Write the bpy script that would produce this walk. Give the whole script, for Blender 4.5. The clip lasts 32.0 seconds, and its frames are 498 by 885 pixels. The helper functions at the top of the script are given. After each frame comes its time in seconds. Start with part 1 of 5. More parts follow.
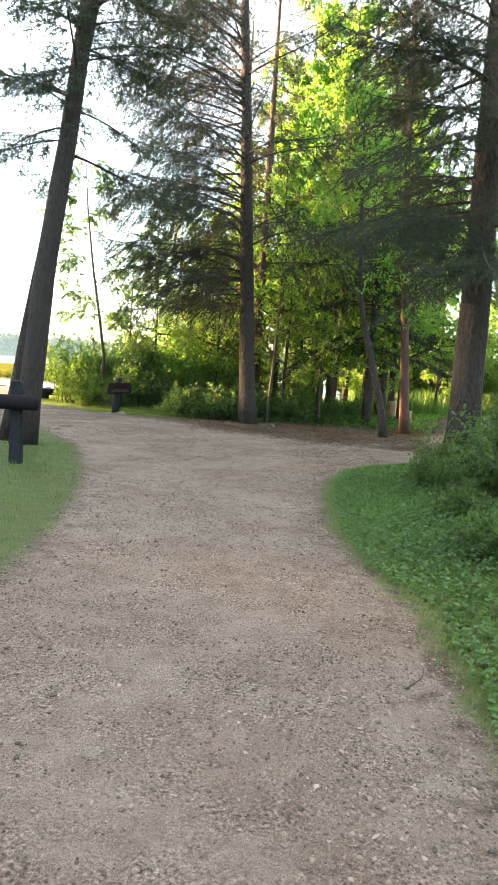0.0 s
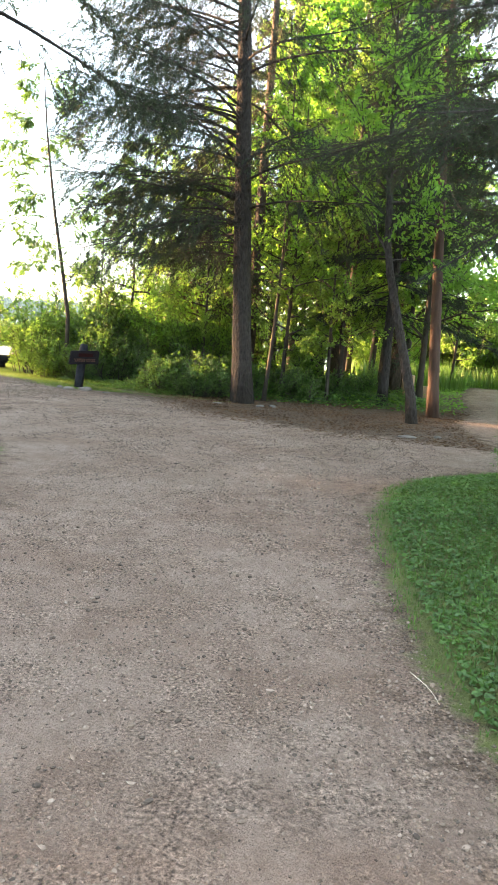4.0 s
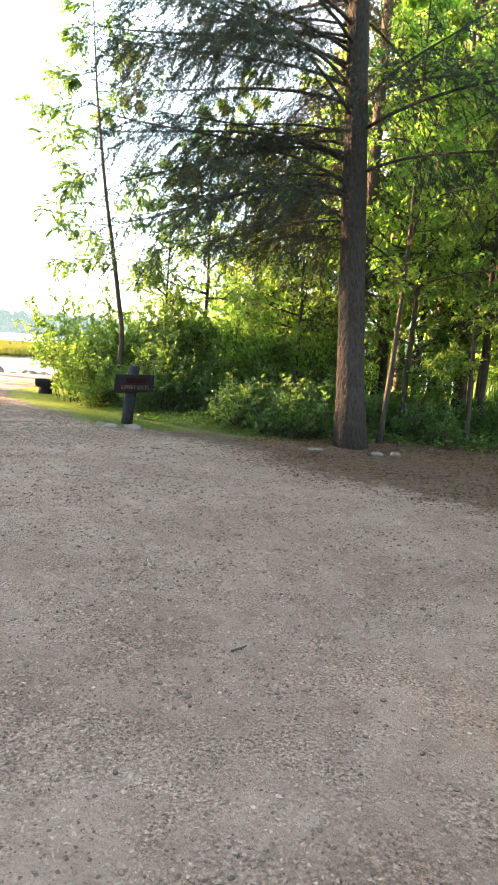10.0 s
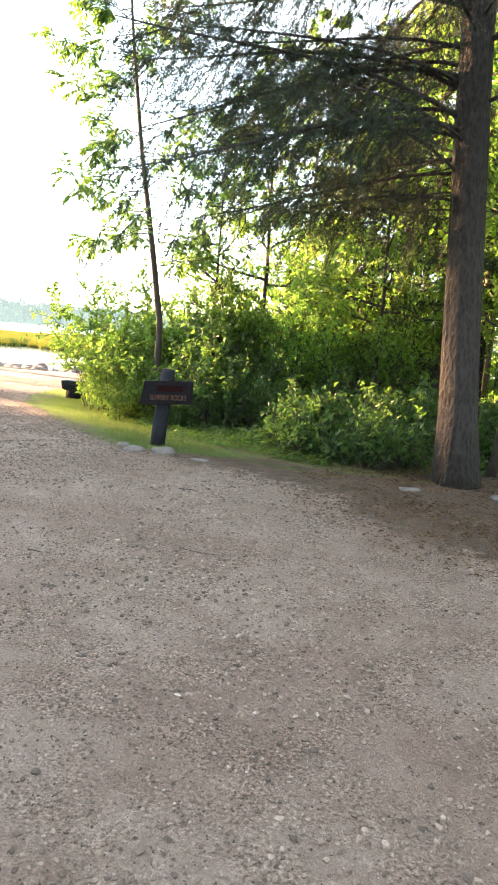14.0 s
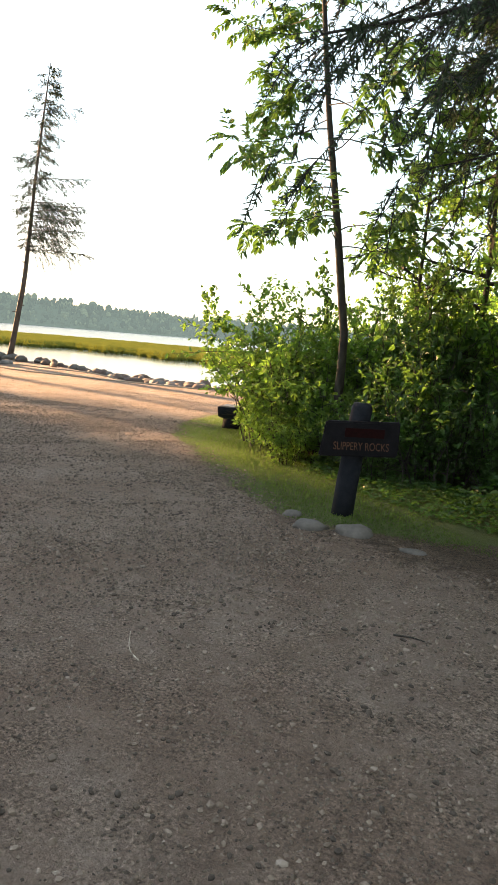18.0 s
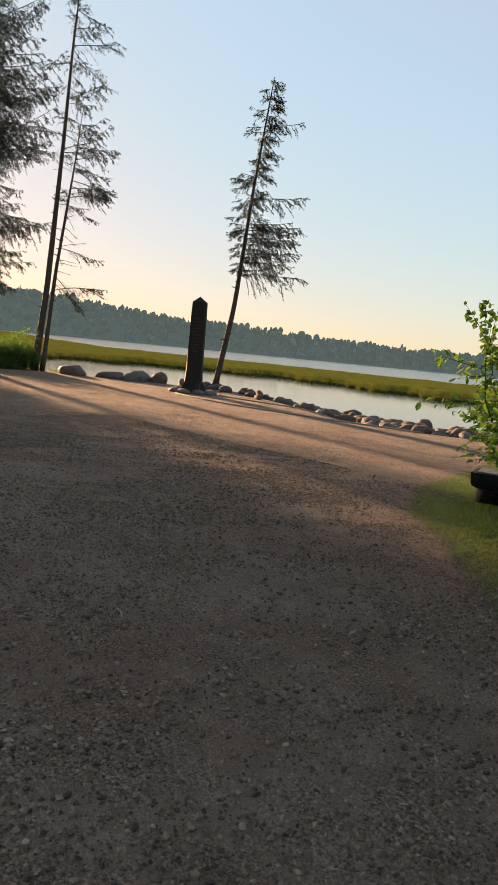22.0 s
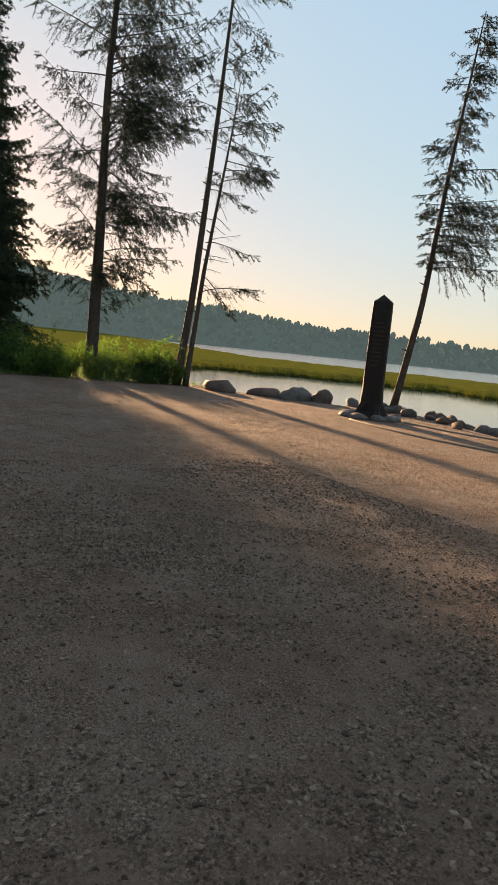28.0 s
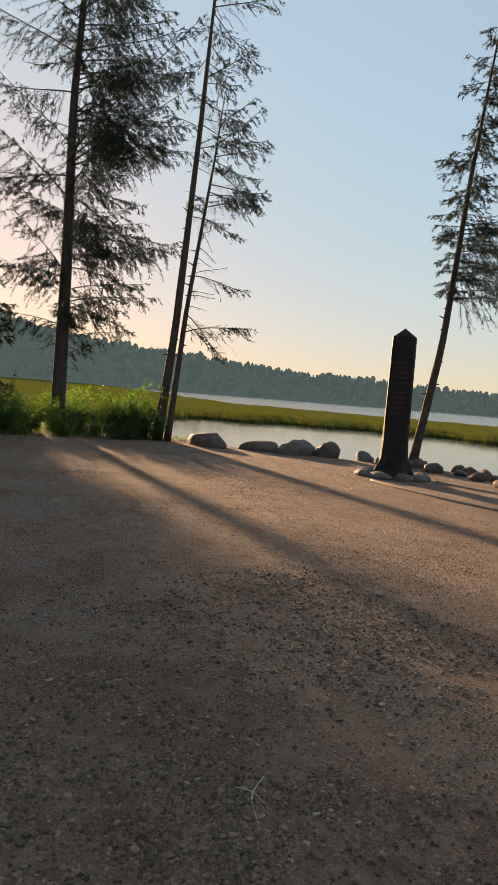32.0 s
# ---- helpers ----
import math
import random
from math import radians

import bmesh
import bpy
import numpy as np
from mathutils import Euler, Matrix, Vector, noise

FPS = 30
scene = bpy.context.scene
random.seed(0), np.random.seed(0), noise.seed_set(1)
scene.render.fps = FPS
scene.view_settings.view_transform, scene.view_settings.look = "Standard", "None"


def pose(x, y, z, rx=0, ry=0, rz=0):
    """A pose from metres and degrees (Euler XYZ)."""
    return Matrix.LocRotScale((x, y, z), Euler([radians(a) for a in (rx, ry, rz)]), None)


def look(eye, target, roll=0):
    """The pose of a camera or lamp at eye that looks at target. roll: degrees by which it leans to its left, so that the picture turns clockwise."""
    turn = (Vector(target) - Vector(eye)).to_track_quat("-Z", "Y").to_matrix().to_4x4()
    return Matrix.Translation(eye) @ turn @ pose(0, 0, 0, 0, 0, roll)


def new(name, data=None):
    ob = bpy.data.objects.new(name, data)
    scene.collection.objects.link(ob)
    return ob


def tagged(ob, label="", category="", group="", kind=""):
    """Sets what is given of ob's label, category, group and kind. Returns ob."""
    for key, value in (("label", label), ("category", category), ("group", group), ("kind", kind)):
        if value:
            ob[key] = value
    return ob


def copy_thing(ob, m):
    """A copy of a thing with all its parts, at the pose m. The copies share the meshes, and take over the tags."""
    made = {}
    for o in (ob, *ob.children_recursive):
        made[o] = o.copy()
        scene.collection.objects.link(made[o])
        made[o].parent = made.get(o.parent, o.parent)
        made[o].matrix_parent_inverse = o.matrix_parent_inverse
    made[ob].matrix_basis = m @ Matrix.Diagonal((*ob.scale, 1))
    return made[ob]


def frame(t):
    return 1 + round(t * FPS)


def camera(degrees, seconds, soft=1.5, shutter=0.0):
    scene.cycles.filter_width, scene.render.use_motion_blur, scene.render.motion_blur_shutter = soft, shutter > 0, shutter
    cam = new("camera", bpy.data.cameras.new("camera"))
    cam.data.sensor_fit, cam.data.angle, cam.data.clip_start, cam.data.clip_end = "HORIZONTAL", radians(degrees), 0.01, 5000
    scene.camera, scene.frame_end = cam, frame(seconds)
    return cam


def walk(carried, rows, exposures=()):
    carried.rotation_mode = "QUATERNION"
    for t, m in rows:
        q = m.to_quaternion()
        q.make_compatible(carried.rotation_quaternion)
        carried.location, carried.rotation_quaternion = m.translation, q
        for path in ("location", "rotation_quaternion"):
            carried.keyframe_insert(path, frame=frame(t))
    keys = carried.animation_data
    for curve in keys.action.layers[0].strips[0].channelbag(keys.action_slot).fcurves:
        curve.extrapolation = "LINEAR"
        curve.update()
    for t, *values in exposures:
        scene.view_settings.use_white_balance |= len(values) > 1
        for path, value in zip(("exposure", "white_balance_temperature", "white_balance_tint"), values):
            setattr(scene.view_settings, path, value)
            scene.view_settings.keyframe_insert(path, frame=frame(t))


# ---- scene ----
# The camera and its walk: seconds, x, y, z, yaw to the left of +y, pitch up, roll to the left.
PATH = [
    (0, 0.000, 0.000, 1.499, 3.93, -5.84, 3.97),
    (0.5, -0.044, 0.485, 1.489, 1.32, -6.91, 2.94),
    (1, -0.083, 0.945, 1.494, 1.70, -7.55, 4.95),
    (1.5, -0.135, 1.410, 1.492, 0.30, -7.65, 4.84),
    (2, -0.212, 1.894, 1.510, 1.91, -7.40, 4.85),
    (2.5, -0.324, 2.381, 1.510, 1.09, -7.37, 4.99),
    (3, -0.390, 2.819, 1.510, 1.84, -7.61, 5.60),
    (3.5, -0.428, 3.263, 1.513, 2.06, -7.93, 5.41),
    (5.5, -0.395, 4.909, 1.531, 5.29, -10.10, 2.39),
    (6, -0.461, 5.296, 1.532, 5.71, -8.50, 2.13),
    (6.5, -0.552, 5.690, 1.530, 8.21, -7.40, 2.58),
    (7, -0.641, 6.055, 1.525, 7.11, -6.81, 2.24),
    (7.5, -0.718, 6.403, 1.513, 7.55, -6.54, 2.44),
    (8, -0.803, 6.787, 1.501, 6.78, -8.27, 3.16),
    (8.5, -0.875, 7.179, 1.502, 5.90, -9.69, 3.93),
    (9, -0.938, 7.596, 1.492, 7.14, -9.51, 4.77),
    (9.5, -0.987, 8.005, 1.481, 6.46, -8.43, 4.10),
    (10, -1.052, 8.420, 1.473, 10.19, -7.60, 4.34),
    (10.5, -1.115, 8.799, 1.467, 9.70, -7.28, 2.21),
    (11, -1.183, 9.156, 1.474, 12.25, -6.60, 3.06),
    (11.5, -1.260, 9.523, 1.482, 11.31, -9.16, 3.40),
    (12, -1.266, 9.943, 1.493, 9.38, -10.96, 4.69),
    (12.5, -1.391, 10.272, 1.493, 8.45, -10.62, 5.91),
    (13, -1.508, 10.608, 1.477, 8.98, -8.99, 4.62),
    (13.5, -1.595, 10.989, 1.485, 14.55, -8.51, 4.67),
    (15.5, -2.239, 12.202, 1.519, 15.46, -7.66, 5.06),
    (16, -2.373, 12.589, 1.493, 20.87, -7.72, 4.78),
    (16.5, -2.546, 12.959, 1.506, 20.41, -8.64, 5.84),
    (17, -2.724, 13.355, 1.509, 23.46, -8.53, 6.40),
    (17.5, -2.964, 13.721, 1.490, 25.49, -9.27, 5.47),
    (18, -3.146, 14.103, 1.497, 28.35, -8.21, 4.70),
    (18.5, -3.340, 14.425, 1.491, 29.10, -7.86, 5.84),
    (19, -3.523, 14.757, 1.491, 29.24, -8.46, 5.82),
    (19.5, -3.770, 15.081, 1.502, 35.24, -8.72, 7.21),
    (20, -4.062, 15.373, 1.479, 38.84, -9.35, 7.55),
    (20.5, -4.356, 15.663, 1.501, 44.91, -9.40, 6.91),
    (21, -4.661, 15.916, 1.528, 44.72, -9.74, 6.29),
    (21.5, -4.948, 16.158, 1.526, 45.28, -8.26, 5.55),
    (22, -5.246, 16.367, 1.529, 44.86, -7.33, 5.62),
    (22.5, -5.532, 16.577, 1.526, 44.54, -7.55, 4.84),
    (23, -5.864, 16.797, 1.521, 47.10, -8.83, 5.66),
    (23.5, -6.222, 17.023, 1.521, 46.79, -9.04, 6.13),
    (24, -6.604, 17.253, 1.529, 51.46, -8.15, 6.98),
    (24.5, -6.988, 17.458, 1.524, 53.54, -8.48, 7.28),
    (25, -7.324, 17.677, 1.503, 56.84, -9.24, 6.44),
    (25.5, -7.678, 17.916, 1.499, 59.85, -8.22, 4.27),
    (27.5, -9.343, 18.775, 1.513, 59.11, -7.44, 6.52),
    (28, -9.729, 18.907, 1.506, 56.33, -7.72, 5.86),
    (28.5, -10.088, 19.090, 1.488, 54.73, -6.66, 5.76),
    (29, -10.444, 19.234, 1.472, 52.52, -6.62, 6.58),
    (29.5, -10.781, 19.471, 1.466, 50.78, -6.76, 6.79),
    (30, -11.127, 19.667, 1.467, 50.05, -6.21, 7.18),
    (30.5, -11.474, 19.884, 1.460, 48.25, -6.03, 7.34),
    (31, -11.854, 20.078, 1.473, 52.03, -6.02, 8.07),
    (31.5, -12.253, 20.219, 1.479, 53.66, -5.05, 6.11),
    (32, -12.641, 20.438, 1.494, 55.26, -3.85, 4.62),
]


def aim(x, y, z, yaw, pitch, roll):
    a, b = radians(yaw), radians(pitch)
    return look((x, y, z), (x - math.sin(a) * math.cos(b), y + math.cos(a) * math.cos(b), z + math.sin(b)), roll)


cam = camera(39.0, 32.0, soft=1.2)
walk(cam, [(t, aim(x, y, z, a, b, c)) for t, x, y, z, a, b, c in PATH],
     [(0, 4.2, 7450, 10), (6, 4.32, 7200, 11), (9, 4.38, 7150, 11), (11, 4.44, 7150, 11), (13, 4.57, 7250, 11), (15.5, 4.2, 7200, 13), (16.3, 3.99, 7250, 13), (17.2, 3.53, 7400, 11), (18, 3.05, 7450, 9), (19, 2.7, 7400, 8), (20, 2.25, 7350, 10), (21, 1.85, 7200, 11), (22, 1.69, 7050, 10), (23, 1.62, 6950, 9), (25, 1.72, 6950, 7), (28, 1.61, 6900, 7), (32, 1.46, 6900, 7)])

# World, sun
SUN_YAW, SUN_UP = 79.5, 8.6
world = bpy.data.worlds.new("sky")
scene.world = world
world.use_nodes = True
wn = world.node_tree
sky = wn.nodes.new("ShaderNodeTexSky")
sky.sky_type, sky.sun_disc = "NISHITA", False
sky.sun_elevation, sky.sun_rotation = radians(SUN_UP), radians(-SUN_YAW)
sky.air_density, sky.dust_density, sky.ozone_density = 1.0, 0.3, 1.6
hazy = wn.nodes.new("ShaderNodeHueSaturation")
hazy.inputs["Saturation"].default_value = 1.15
veil = wn.nodes.new("ShaderNodeGamma")
veil.inputs["Gamma"].default_value = 0.46
wn.links.new(sky.outputs["Color"], veil.inputs["Color"])
wn.links.new(veil.outputs["Color"], hazy.inputs["Color"])
haze_tint = wn.nodes.new("ShaderNodeMix")
haze_tint.data_type, haze_tint.blend_type = "RGBA", "MULTIPLY"
haze_tint.inputs[0].default_value = 1.0
haze_tint.inputs[7].default_value = (1.07, 0.975, 0.95, 1)
wn.links.new(hazy.outputs["Color"], haze_tint.inputs[6])
# Thin morning haze: cooler blue high up, rosy where the sky is brightest
level = wn.nodes.new("ShaderNodeRGBToBW")
wn.links.new(veil.outputs["Color"], level.inputs["Color"])
part_of = wn.nodes.new("ShaderNodeMath")
part_of.operation = "MULTIPLY"
part_of.inputs[1].default_value = 0.25
wn.links.new(level.outputs[0], part_of.inputs[0])
rosy = wn.nodes.new("ShaderNodeValToRGB")
for n, (pos, col) in enumerate([(0.18, (1.40, 1.22, 1.08)), (0.36, (0.88, 1.03, 1.15)), (0.46, (0.79, 0.89, 0.955)), (0.55, (0.76, 0.778, 0.85)), (0.7, (0.725, 0.69, 0.75)), (0.95, (0.67, 0.598, 0.635))]):
    el = rosy.color_ramp.elements[n] if n < 2 else rosy.color_ramp.elements.new(pos)
    el.position, el.color = pos, (*col, 1)
wn.links.new(part_of.outputs[0], rosy.inputs["Fac"])
hued = wn.nodes.new("ShaderNodeMix")
hued.data_type, hued.blend_type = "RGBA", "MULTIPLY"
hued.inputs[0].default_value = 1.0
wn.links.new(haze_tint.outputs[2], hued.inputs[6])
wn.links.new(rosy.outputs["Color"], hued.inputs[7])
wn.links.new(hued.outputs[2], wn.nodes["Background"].inputs["Color"])
wn.nodes["Background"].inputs["Strength"].default_value = 0.15
sun = bpy.data.lights.new("sun", "SUN")
sun.energy, sun.angle, sun.color = 5.6, radians(2.0), (1.0, 0.6, 0.33)
sun_ob = new("sun", sun)
ay, ae = radians(SUN_YAW), radians(SUN_UP)
TO_SUN = Vector((-math.sin(ay) * math.cos(ae), math.cos(ay) * math.cos(ae), math.sin(ae)))
sun_ob.matrix_world = look(TO_SUN * 60, (0, 0, 0))


# ---- materials ----
def nodes_of(name):
    m = bpy.data.materials.new(name)
    m.use_nodes = True
    t = m.node_tree
    return m, t, t.nodes["Principled BSDF"]


def add(t, kind, **inputs):
    n = t.nodes.new(kind)
    for k, v in inputs.items():
        if k.startswith("p_"):
            if k == "p_op":
                n.operation = v
            elif k == "p_blend":
                n.data_type, n.blend_type = "RGBA", v
            elif k == "p_feature":
                n.feature = v
            elif k == "p_attr":
                n.attribute_name = v
            continue
        n.inputs[k.replace("_", " ")].default_value = v
    return n


def ramp(t, source, stops):
    r = t.nodes.new("ShaderNodeValToRGB")
    e = r.color_ramp.elements
    while len(e) < len(stops):
        e.new(0.5)
    for el, (pos, col) in zip(e, stops):
        el.position, el.color = pos, (*col, 1)
    t.links.new(source, r.inputs["Fac"])
    return r.outputs["Color"]


def mixed(t, fac, a, b, blend="MIX"):
    m = t.nodes.new("ShaderNodeMix")
    m.data_type, m.blend_type = "RGBA", blend
    for s, v in (("Factor", fac), ("A", a), ("B", b)):
        sock = [i for i in m.inputs if i.name == s and (i.type == "RGBA" or s == "Factor" and i.type == "VALUE")][0]
        if isinstance(v, (int, float)):
            sock.default_value = v
        elif isinstance(v, tuple):
            sock.default_value = (*v, 1)
        else:
            t.links.new(v, sock)
    return [o for o in m.outputs if o.type == "RGBA"][0]


def maths(t, op, a, b=0.0, clamp=False):
    m = t.nodes.new("ShaderNodeMath")
    m.operation, m.use_clamp = op, clamp
    for i, v in enumerate((a, b)):
        if isinstance(v, (int, float)):
            m.inputs[i].default_value = v
        else:
            t.links.new(v, m.inputs[i])
    return m.outputs[0]


def place(t, scale=(1, 1, 1)):
    g = t.nodes.new("ShaderNodeNewGeometry")
    m = t.nodes.new("ShaderNodeMapping")
    m.inputs["Scale"].default_value = scale
    t.links.new(g.outputs["Position"], m.inputs["Vector"])
    return m.outputs["Vector"]


def own_place(t, scale=(1, 1, 1)):
    g = t.nodes.new("ShaderNodeTexCoord")
    m = t.nodes.new("ShaderNodeMapping")
    m.inputs["Scale"].default_value = scale
    t.links.new(g.outputs["Object"], m.inputs["Vector"])
    return m.outputs["Vector"]


def noise_at(t, vec, scale, detail=4.0, rough=0.55):
    n = add(t, "ShaderNodeTexNoise", Scale=scale, Detail=detail, Roughness=rough)
    t.links.new(vec, n.inputs["Vector"])
    return n.outputs["Fac"]


def cells_at(t, vec, scale, feature="F1", out="Distance"):
    n = add(t, "ShaderNodeTexVoronoi", Scale=scale)
    n.feature = feature
    t.links.new(vec, n.inputs["Vector"])
    return n.outputs[out]


def bump(t, height, strength, distance, shader, under=None):
    b = add(t, "ShaderNodeBump", Strength=strength, Distance=distance)
    t.links.new(height, b.inputs["Height"])
    if under is not None:
        t.links.new(under, b.inputs["Normal"])
    t.links.new(b.outputs["Normal"], shader.inputs["Normal"])
    return b.outputs["Normal"]


def bark_material(name, dark, light, across=9.0, along=1.6, relief=0.03, patch=None):
    m, t, s = nodes_of(name)
    v = own_place(t, (across, across, along))
    plates = cells_at(t, v, 1.6)
    fine = noise_at(t, v, 5.0, 6)
    wide = noise_at(t, own_place(t), 1.3, 3)
    h = maths(t, "ADD", maths(t, "MULTIPLY", plates, 0.7), maths(t, "MULTIPLY", fine, 0.5))
    c = ramp(t, h, [(0.15, dark), (0.75, light)])
    c = mixed(t, ramp(t, wide, [(0.35, (0, 0, 0)), (0.7, (1, 1, 1))]), c, patch or tuple(x * 1.25 for x in light))
    c2 = mixed(t, 0.55, c, ramp(t, h, [(0.2, dark), (0.8, light)]))
    t.links.new(c2, s.inputs["Base Color"])
    s.inputs["Roughness"].default_value = 0.9
    bump(t, h, 0.9, relief, s)
    return m


def leaf_material(name, low, high, glow, share=0.45, rough=0.45):
    m, t, s = nodes_of(name)
    g = t.nodes.new("ShaderNodeNewGeometry")
    isl = g.outputs["Random Per Island"]
    wide = ramp(t, noise_at(t, place(t), 1.1, 3), [(0.36, (0, 0, 0)), (0.66, (1, 1, 1))])
    f = maths(t, "ADD", maths(t, "MULTIPLY", isl, 0.55), maths(t, "MULTIPLY", wide, 0.45))
    c = ramp(t, f, [(0.1, low), (0.9, high)])
    t.links.new(c, s.inputs["Base Color"])
    s.inputs["Roughness"].default_value = rough
    s.inputs["Specular IOR Level"].default_value = 0.5 if rough < 0.55 else 0.15
    tr = t.nodes.new("ShaderNodeBsdfTranslucent")
    c2 = ramp(t, f, [(0.1, tuple(x * 0.6 for x in glow)), (0.9, glow)])
    t.links.new(c2, tr.inputs["Color"])
    mx = t.nodes.new("ShaderNodeMixShader")
    mx.inputs[0].default_value = share
    t.links.new(s.outputs[0], mx.inputs[1])
    t.links.new(tr.outputs[0], mx.inputs[2])
    t.links.new(mx.outputs[0], t.nodes["Material Output"].inputs["Surface"])
    return m


def plain(name, a, b, scale=6.0, rough=0.8, relief=0.005, per_island=0.0, shine=0.5):
    m, t, s = nodes_of(name)
    s.inputs["Specular IOR Level"].default_value = shine
    v = own_place(t)
    n = maths(t, "ADD", maths(t, "MULTIPLY", noise_at(t, v, scale, 5), 0.7), maths(t, "MULTIPLY", noise_at(t, v, scale * 7, 3), 0.3))
    c = ramp(t, n, [(0.3, a), (0.7, b)])
    if per_island:
        g = t.nodes.new("ShaderNodeNewGeometry")
        c = mixed(t, per_island, c, ramp(t, g.outputs["Random Per Island"], [(0.0, tuple(x * 0.55 for x in a)), (0.6, a), (1.0, tuple(min(1, x * 1.15) for x in b))]))
    t.links.new(c, s.inputs["Base Color"])
    s.inputs["Roughness"].default_value = rough
    if relief:
        bump(t, n, 0.8, relief, s)
    return m


def ground_material():
    """Gravel, grass-grown soil and bare forest soil, told apart by two masks on the sheet."""
    m, t, s = nodes_of("ground_surface")
    v = place(t)
    def mask(attr):
        a = t.nodes.new("ShaderNodeAttribute")
        a.attribute_name = attr
        rag = maths(t, "MULTIPLY", maths(t, "SUBTRACT", noise_at(t, v, 4.0, 8, 0.75), 0.5), 1.6)
        return ramp(t, maths(t, "ADD", a.outputs["Fac"], rag), [(0.38, (0, 0, 0)), (0.62, (1, 1, 1))])
    patch = noise_at(t, v, 2.1, 7, 0.7)
    fine = noise_at(t, v, 150.0, 3, 0.7)
    crumbs = noise_at(t, v, 62.0, 5, 0.66)
    lumps = noise_at(t, v, 17.0, 8, 0.68)
    mid = noise_at(t, v, 5.0, 7, 0.7)
    wide = noise_at(t, v, 0.7, 6, 0.68)
    both = maths(t, "ADD", maths(t, "MULTIPLY", mid, 0.65), maths(t, "MULTIPLY", fine, 0.35))
    dust = ramp(t, both, [(0.34, (0.27, 0.202, 0.162)), (0.5, (0.36, 0.279, 0.23)), (0.66, (0.44, 0.352, 0.298))])
    damp = ramp(t, both, [(0.34, (0.20, 0.14, 0.108)), (0.66, (0.38, 0.28, 0.222))])
    grav = mixed(t, ramp(t, wide, [(0.42, (0, 0, 0)), (0.6, (1, 1, 1))]), dust, damp)
    loose = ramp(t, patch, [(0.43, (0.2, 0.2, 0.2)), (0.58, (1, 1, 1))])
    # Shading between crumbs put into the colour: hollows dark, tops pale
    crumb_shading = ramp(t, crumbs, [(0.37, (0.2, 0.19, 0.18)), (0.45, (0.74, 0.73, 0.71)), (0.54, (1.06, 1.06, 1.05)), (0.63, (1.75, 1.74, 1.7))])
    grav = mixed(t, loose, grav, mixed(t, 1.0, grav, crumb_shading, "MULTIPLY"))
    soil = ramp(t, maths(t, "ADD", maths(t, "MULTIPLY", mid, 0.6), maths(t, "MULTIPLY", fine, 0.4)), [(0.3, (0.065, 0.043, 0.03)), (0.7, (0.21, 0.148, 0.106))])
    soil = mixed(t, 1.0, soil, crumb_shading, "MULTIPLY")
    turf = ramp(t, maths(t, "ADD", maths(t, "MULTIPLY", mid, 0.6), maths(t, "MULTIPLY", fine, 0.4)), [(0.3, (0.065, 0.095, 0.026)), (0.7, (0.17, 0.21, 0.06))])
    c = mixed(t, mask("grass"), mixed(t, mask("gravel"), soil, grav), turf)
    t.links.new(c, s.inputs["Base Color"])
    s.inputs["Roughness"].default_value = 0.92
    low = bump(t, lumps, 1.0, 0.09, s)
    bump(t, maths(t, "ADD", maths(t, "MULTIPLY", crumbs, maths(t, "ADD", loose, 0.3)), maths(t, "MULTIPLY", fine, 0.25)), 1.0, 0.06, s, low)
    return m


def water_material():
    m, t, s = nodes_of("lake_water")
    s.inputs["Base Color"].default_value = (0.03, 0.045, 0.045, 1)
    far = t.nodes.new("ShaderNodeVectorMath")
    far.operation = "DISTANCE"
    far.inputs[1].default_value = (-9, 18, 0)
    t.links.new(place(t), far.inputs[0])
    # the open lake is ruffled, the outlet behind the reeds lies calm
    rip = ramp(t, maths(t, "MULTIPLY", far.outputs["Value"], 0.005), [(0.28, (0.1, 0.1, 0.1)), (0.6, (0.21, 0.21, 0.21))])
    t.links.new(rip, s.inputs["Roughness"])
    s.inputs["IOR"].default_value = 1.33
    bump(t, noise_at(t, place(t, (1.0, 1.0, 1.0)), 1.2, 4), 0.05, 0.05, s)
    return m


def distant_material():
    """Woods far beyond the lake: a backdrop with morning haze given as glow."""
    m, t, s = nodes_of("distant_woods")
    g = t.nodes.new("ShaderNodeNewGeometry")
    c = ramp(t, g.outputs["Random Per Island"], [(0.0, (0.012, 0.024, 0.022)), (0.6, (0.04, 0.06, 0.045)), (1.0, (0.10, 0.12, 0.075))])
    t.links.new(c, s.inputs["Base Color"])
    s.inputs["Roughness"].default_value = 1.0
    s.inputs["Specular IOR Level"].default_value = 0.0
    # Haze put in as a faint blue-grey emission of the trees themselves
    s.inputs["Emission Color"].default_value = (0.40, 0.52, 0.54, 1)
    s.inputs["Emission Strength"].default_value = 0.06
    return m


GROUND = ground_material()
WATER = water_material()
DISTANT = distant_material()
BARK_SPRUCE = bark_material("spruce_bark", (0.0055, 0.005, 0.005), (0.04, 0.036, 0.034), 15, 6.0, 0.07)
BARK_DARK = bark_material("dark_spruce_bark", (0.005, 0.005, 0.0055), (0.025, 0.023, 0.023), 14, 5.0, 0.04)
BARK_PINE = bark_material("red_pine_bark", (0.016, 0.01, 0.008), (0.07, 0.042, 0.032), 6, 1.5, 0.03)
BARK_BROWN = bark_material("brown_spruce_bark", (0.012, 0.009, 0.0075), (0.06, 0.046, 0.036), 13, 5.0, 0.04)
BARK_SMOOTH = bark_material("young_bark", (0.013, 0.0115, 0.01), (0.048, 0.042, 0.036), 8, 3.0, 0.008)
BARK_LAKE = bark_material("larch_bark", (0.024, 0.02, 0.018), (0.08, 0.062, 0.052), 8, 2.5, 0.02)
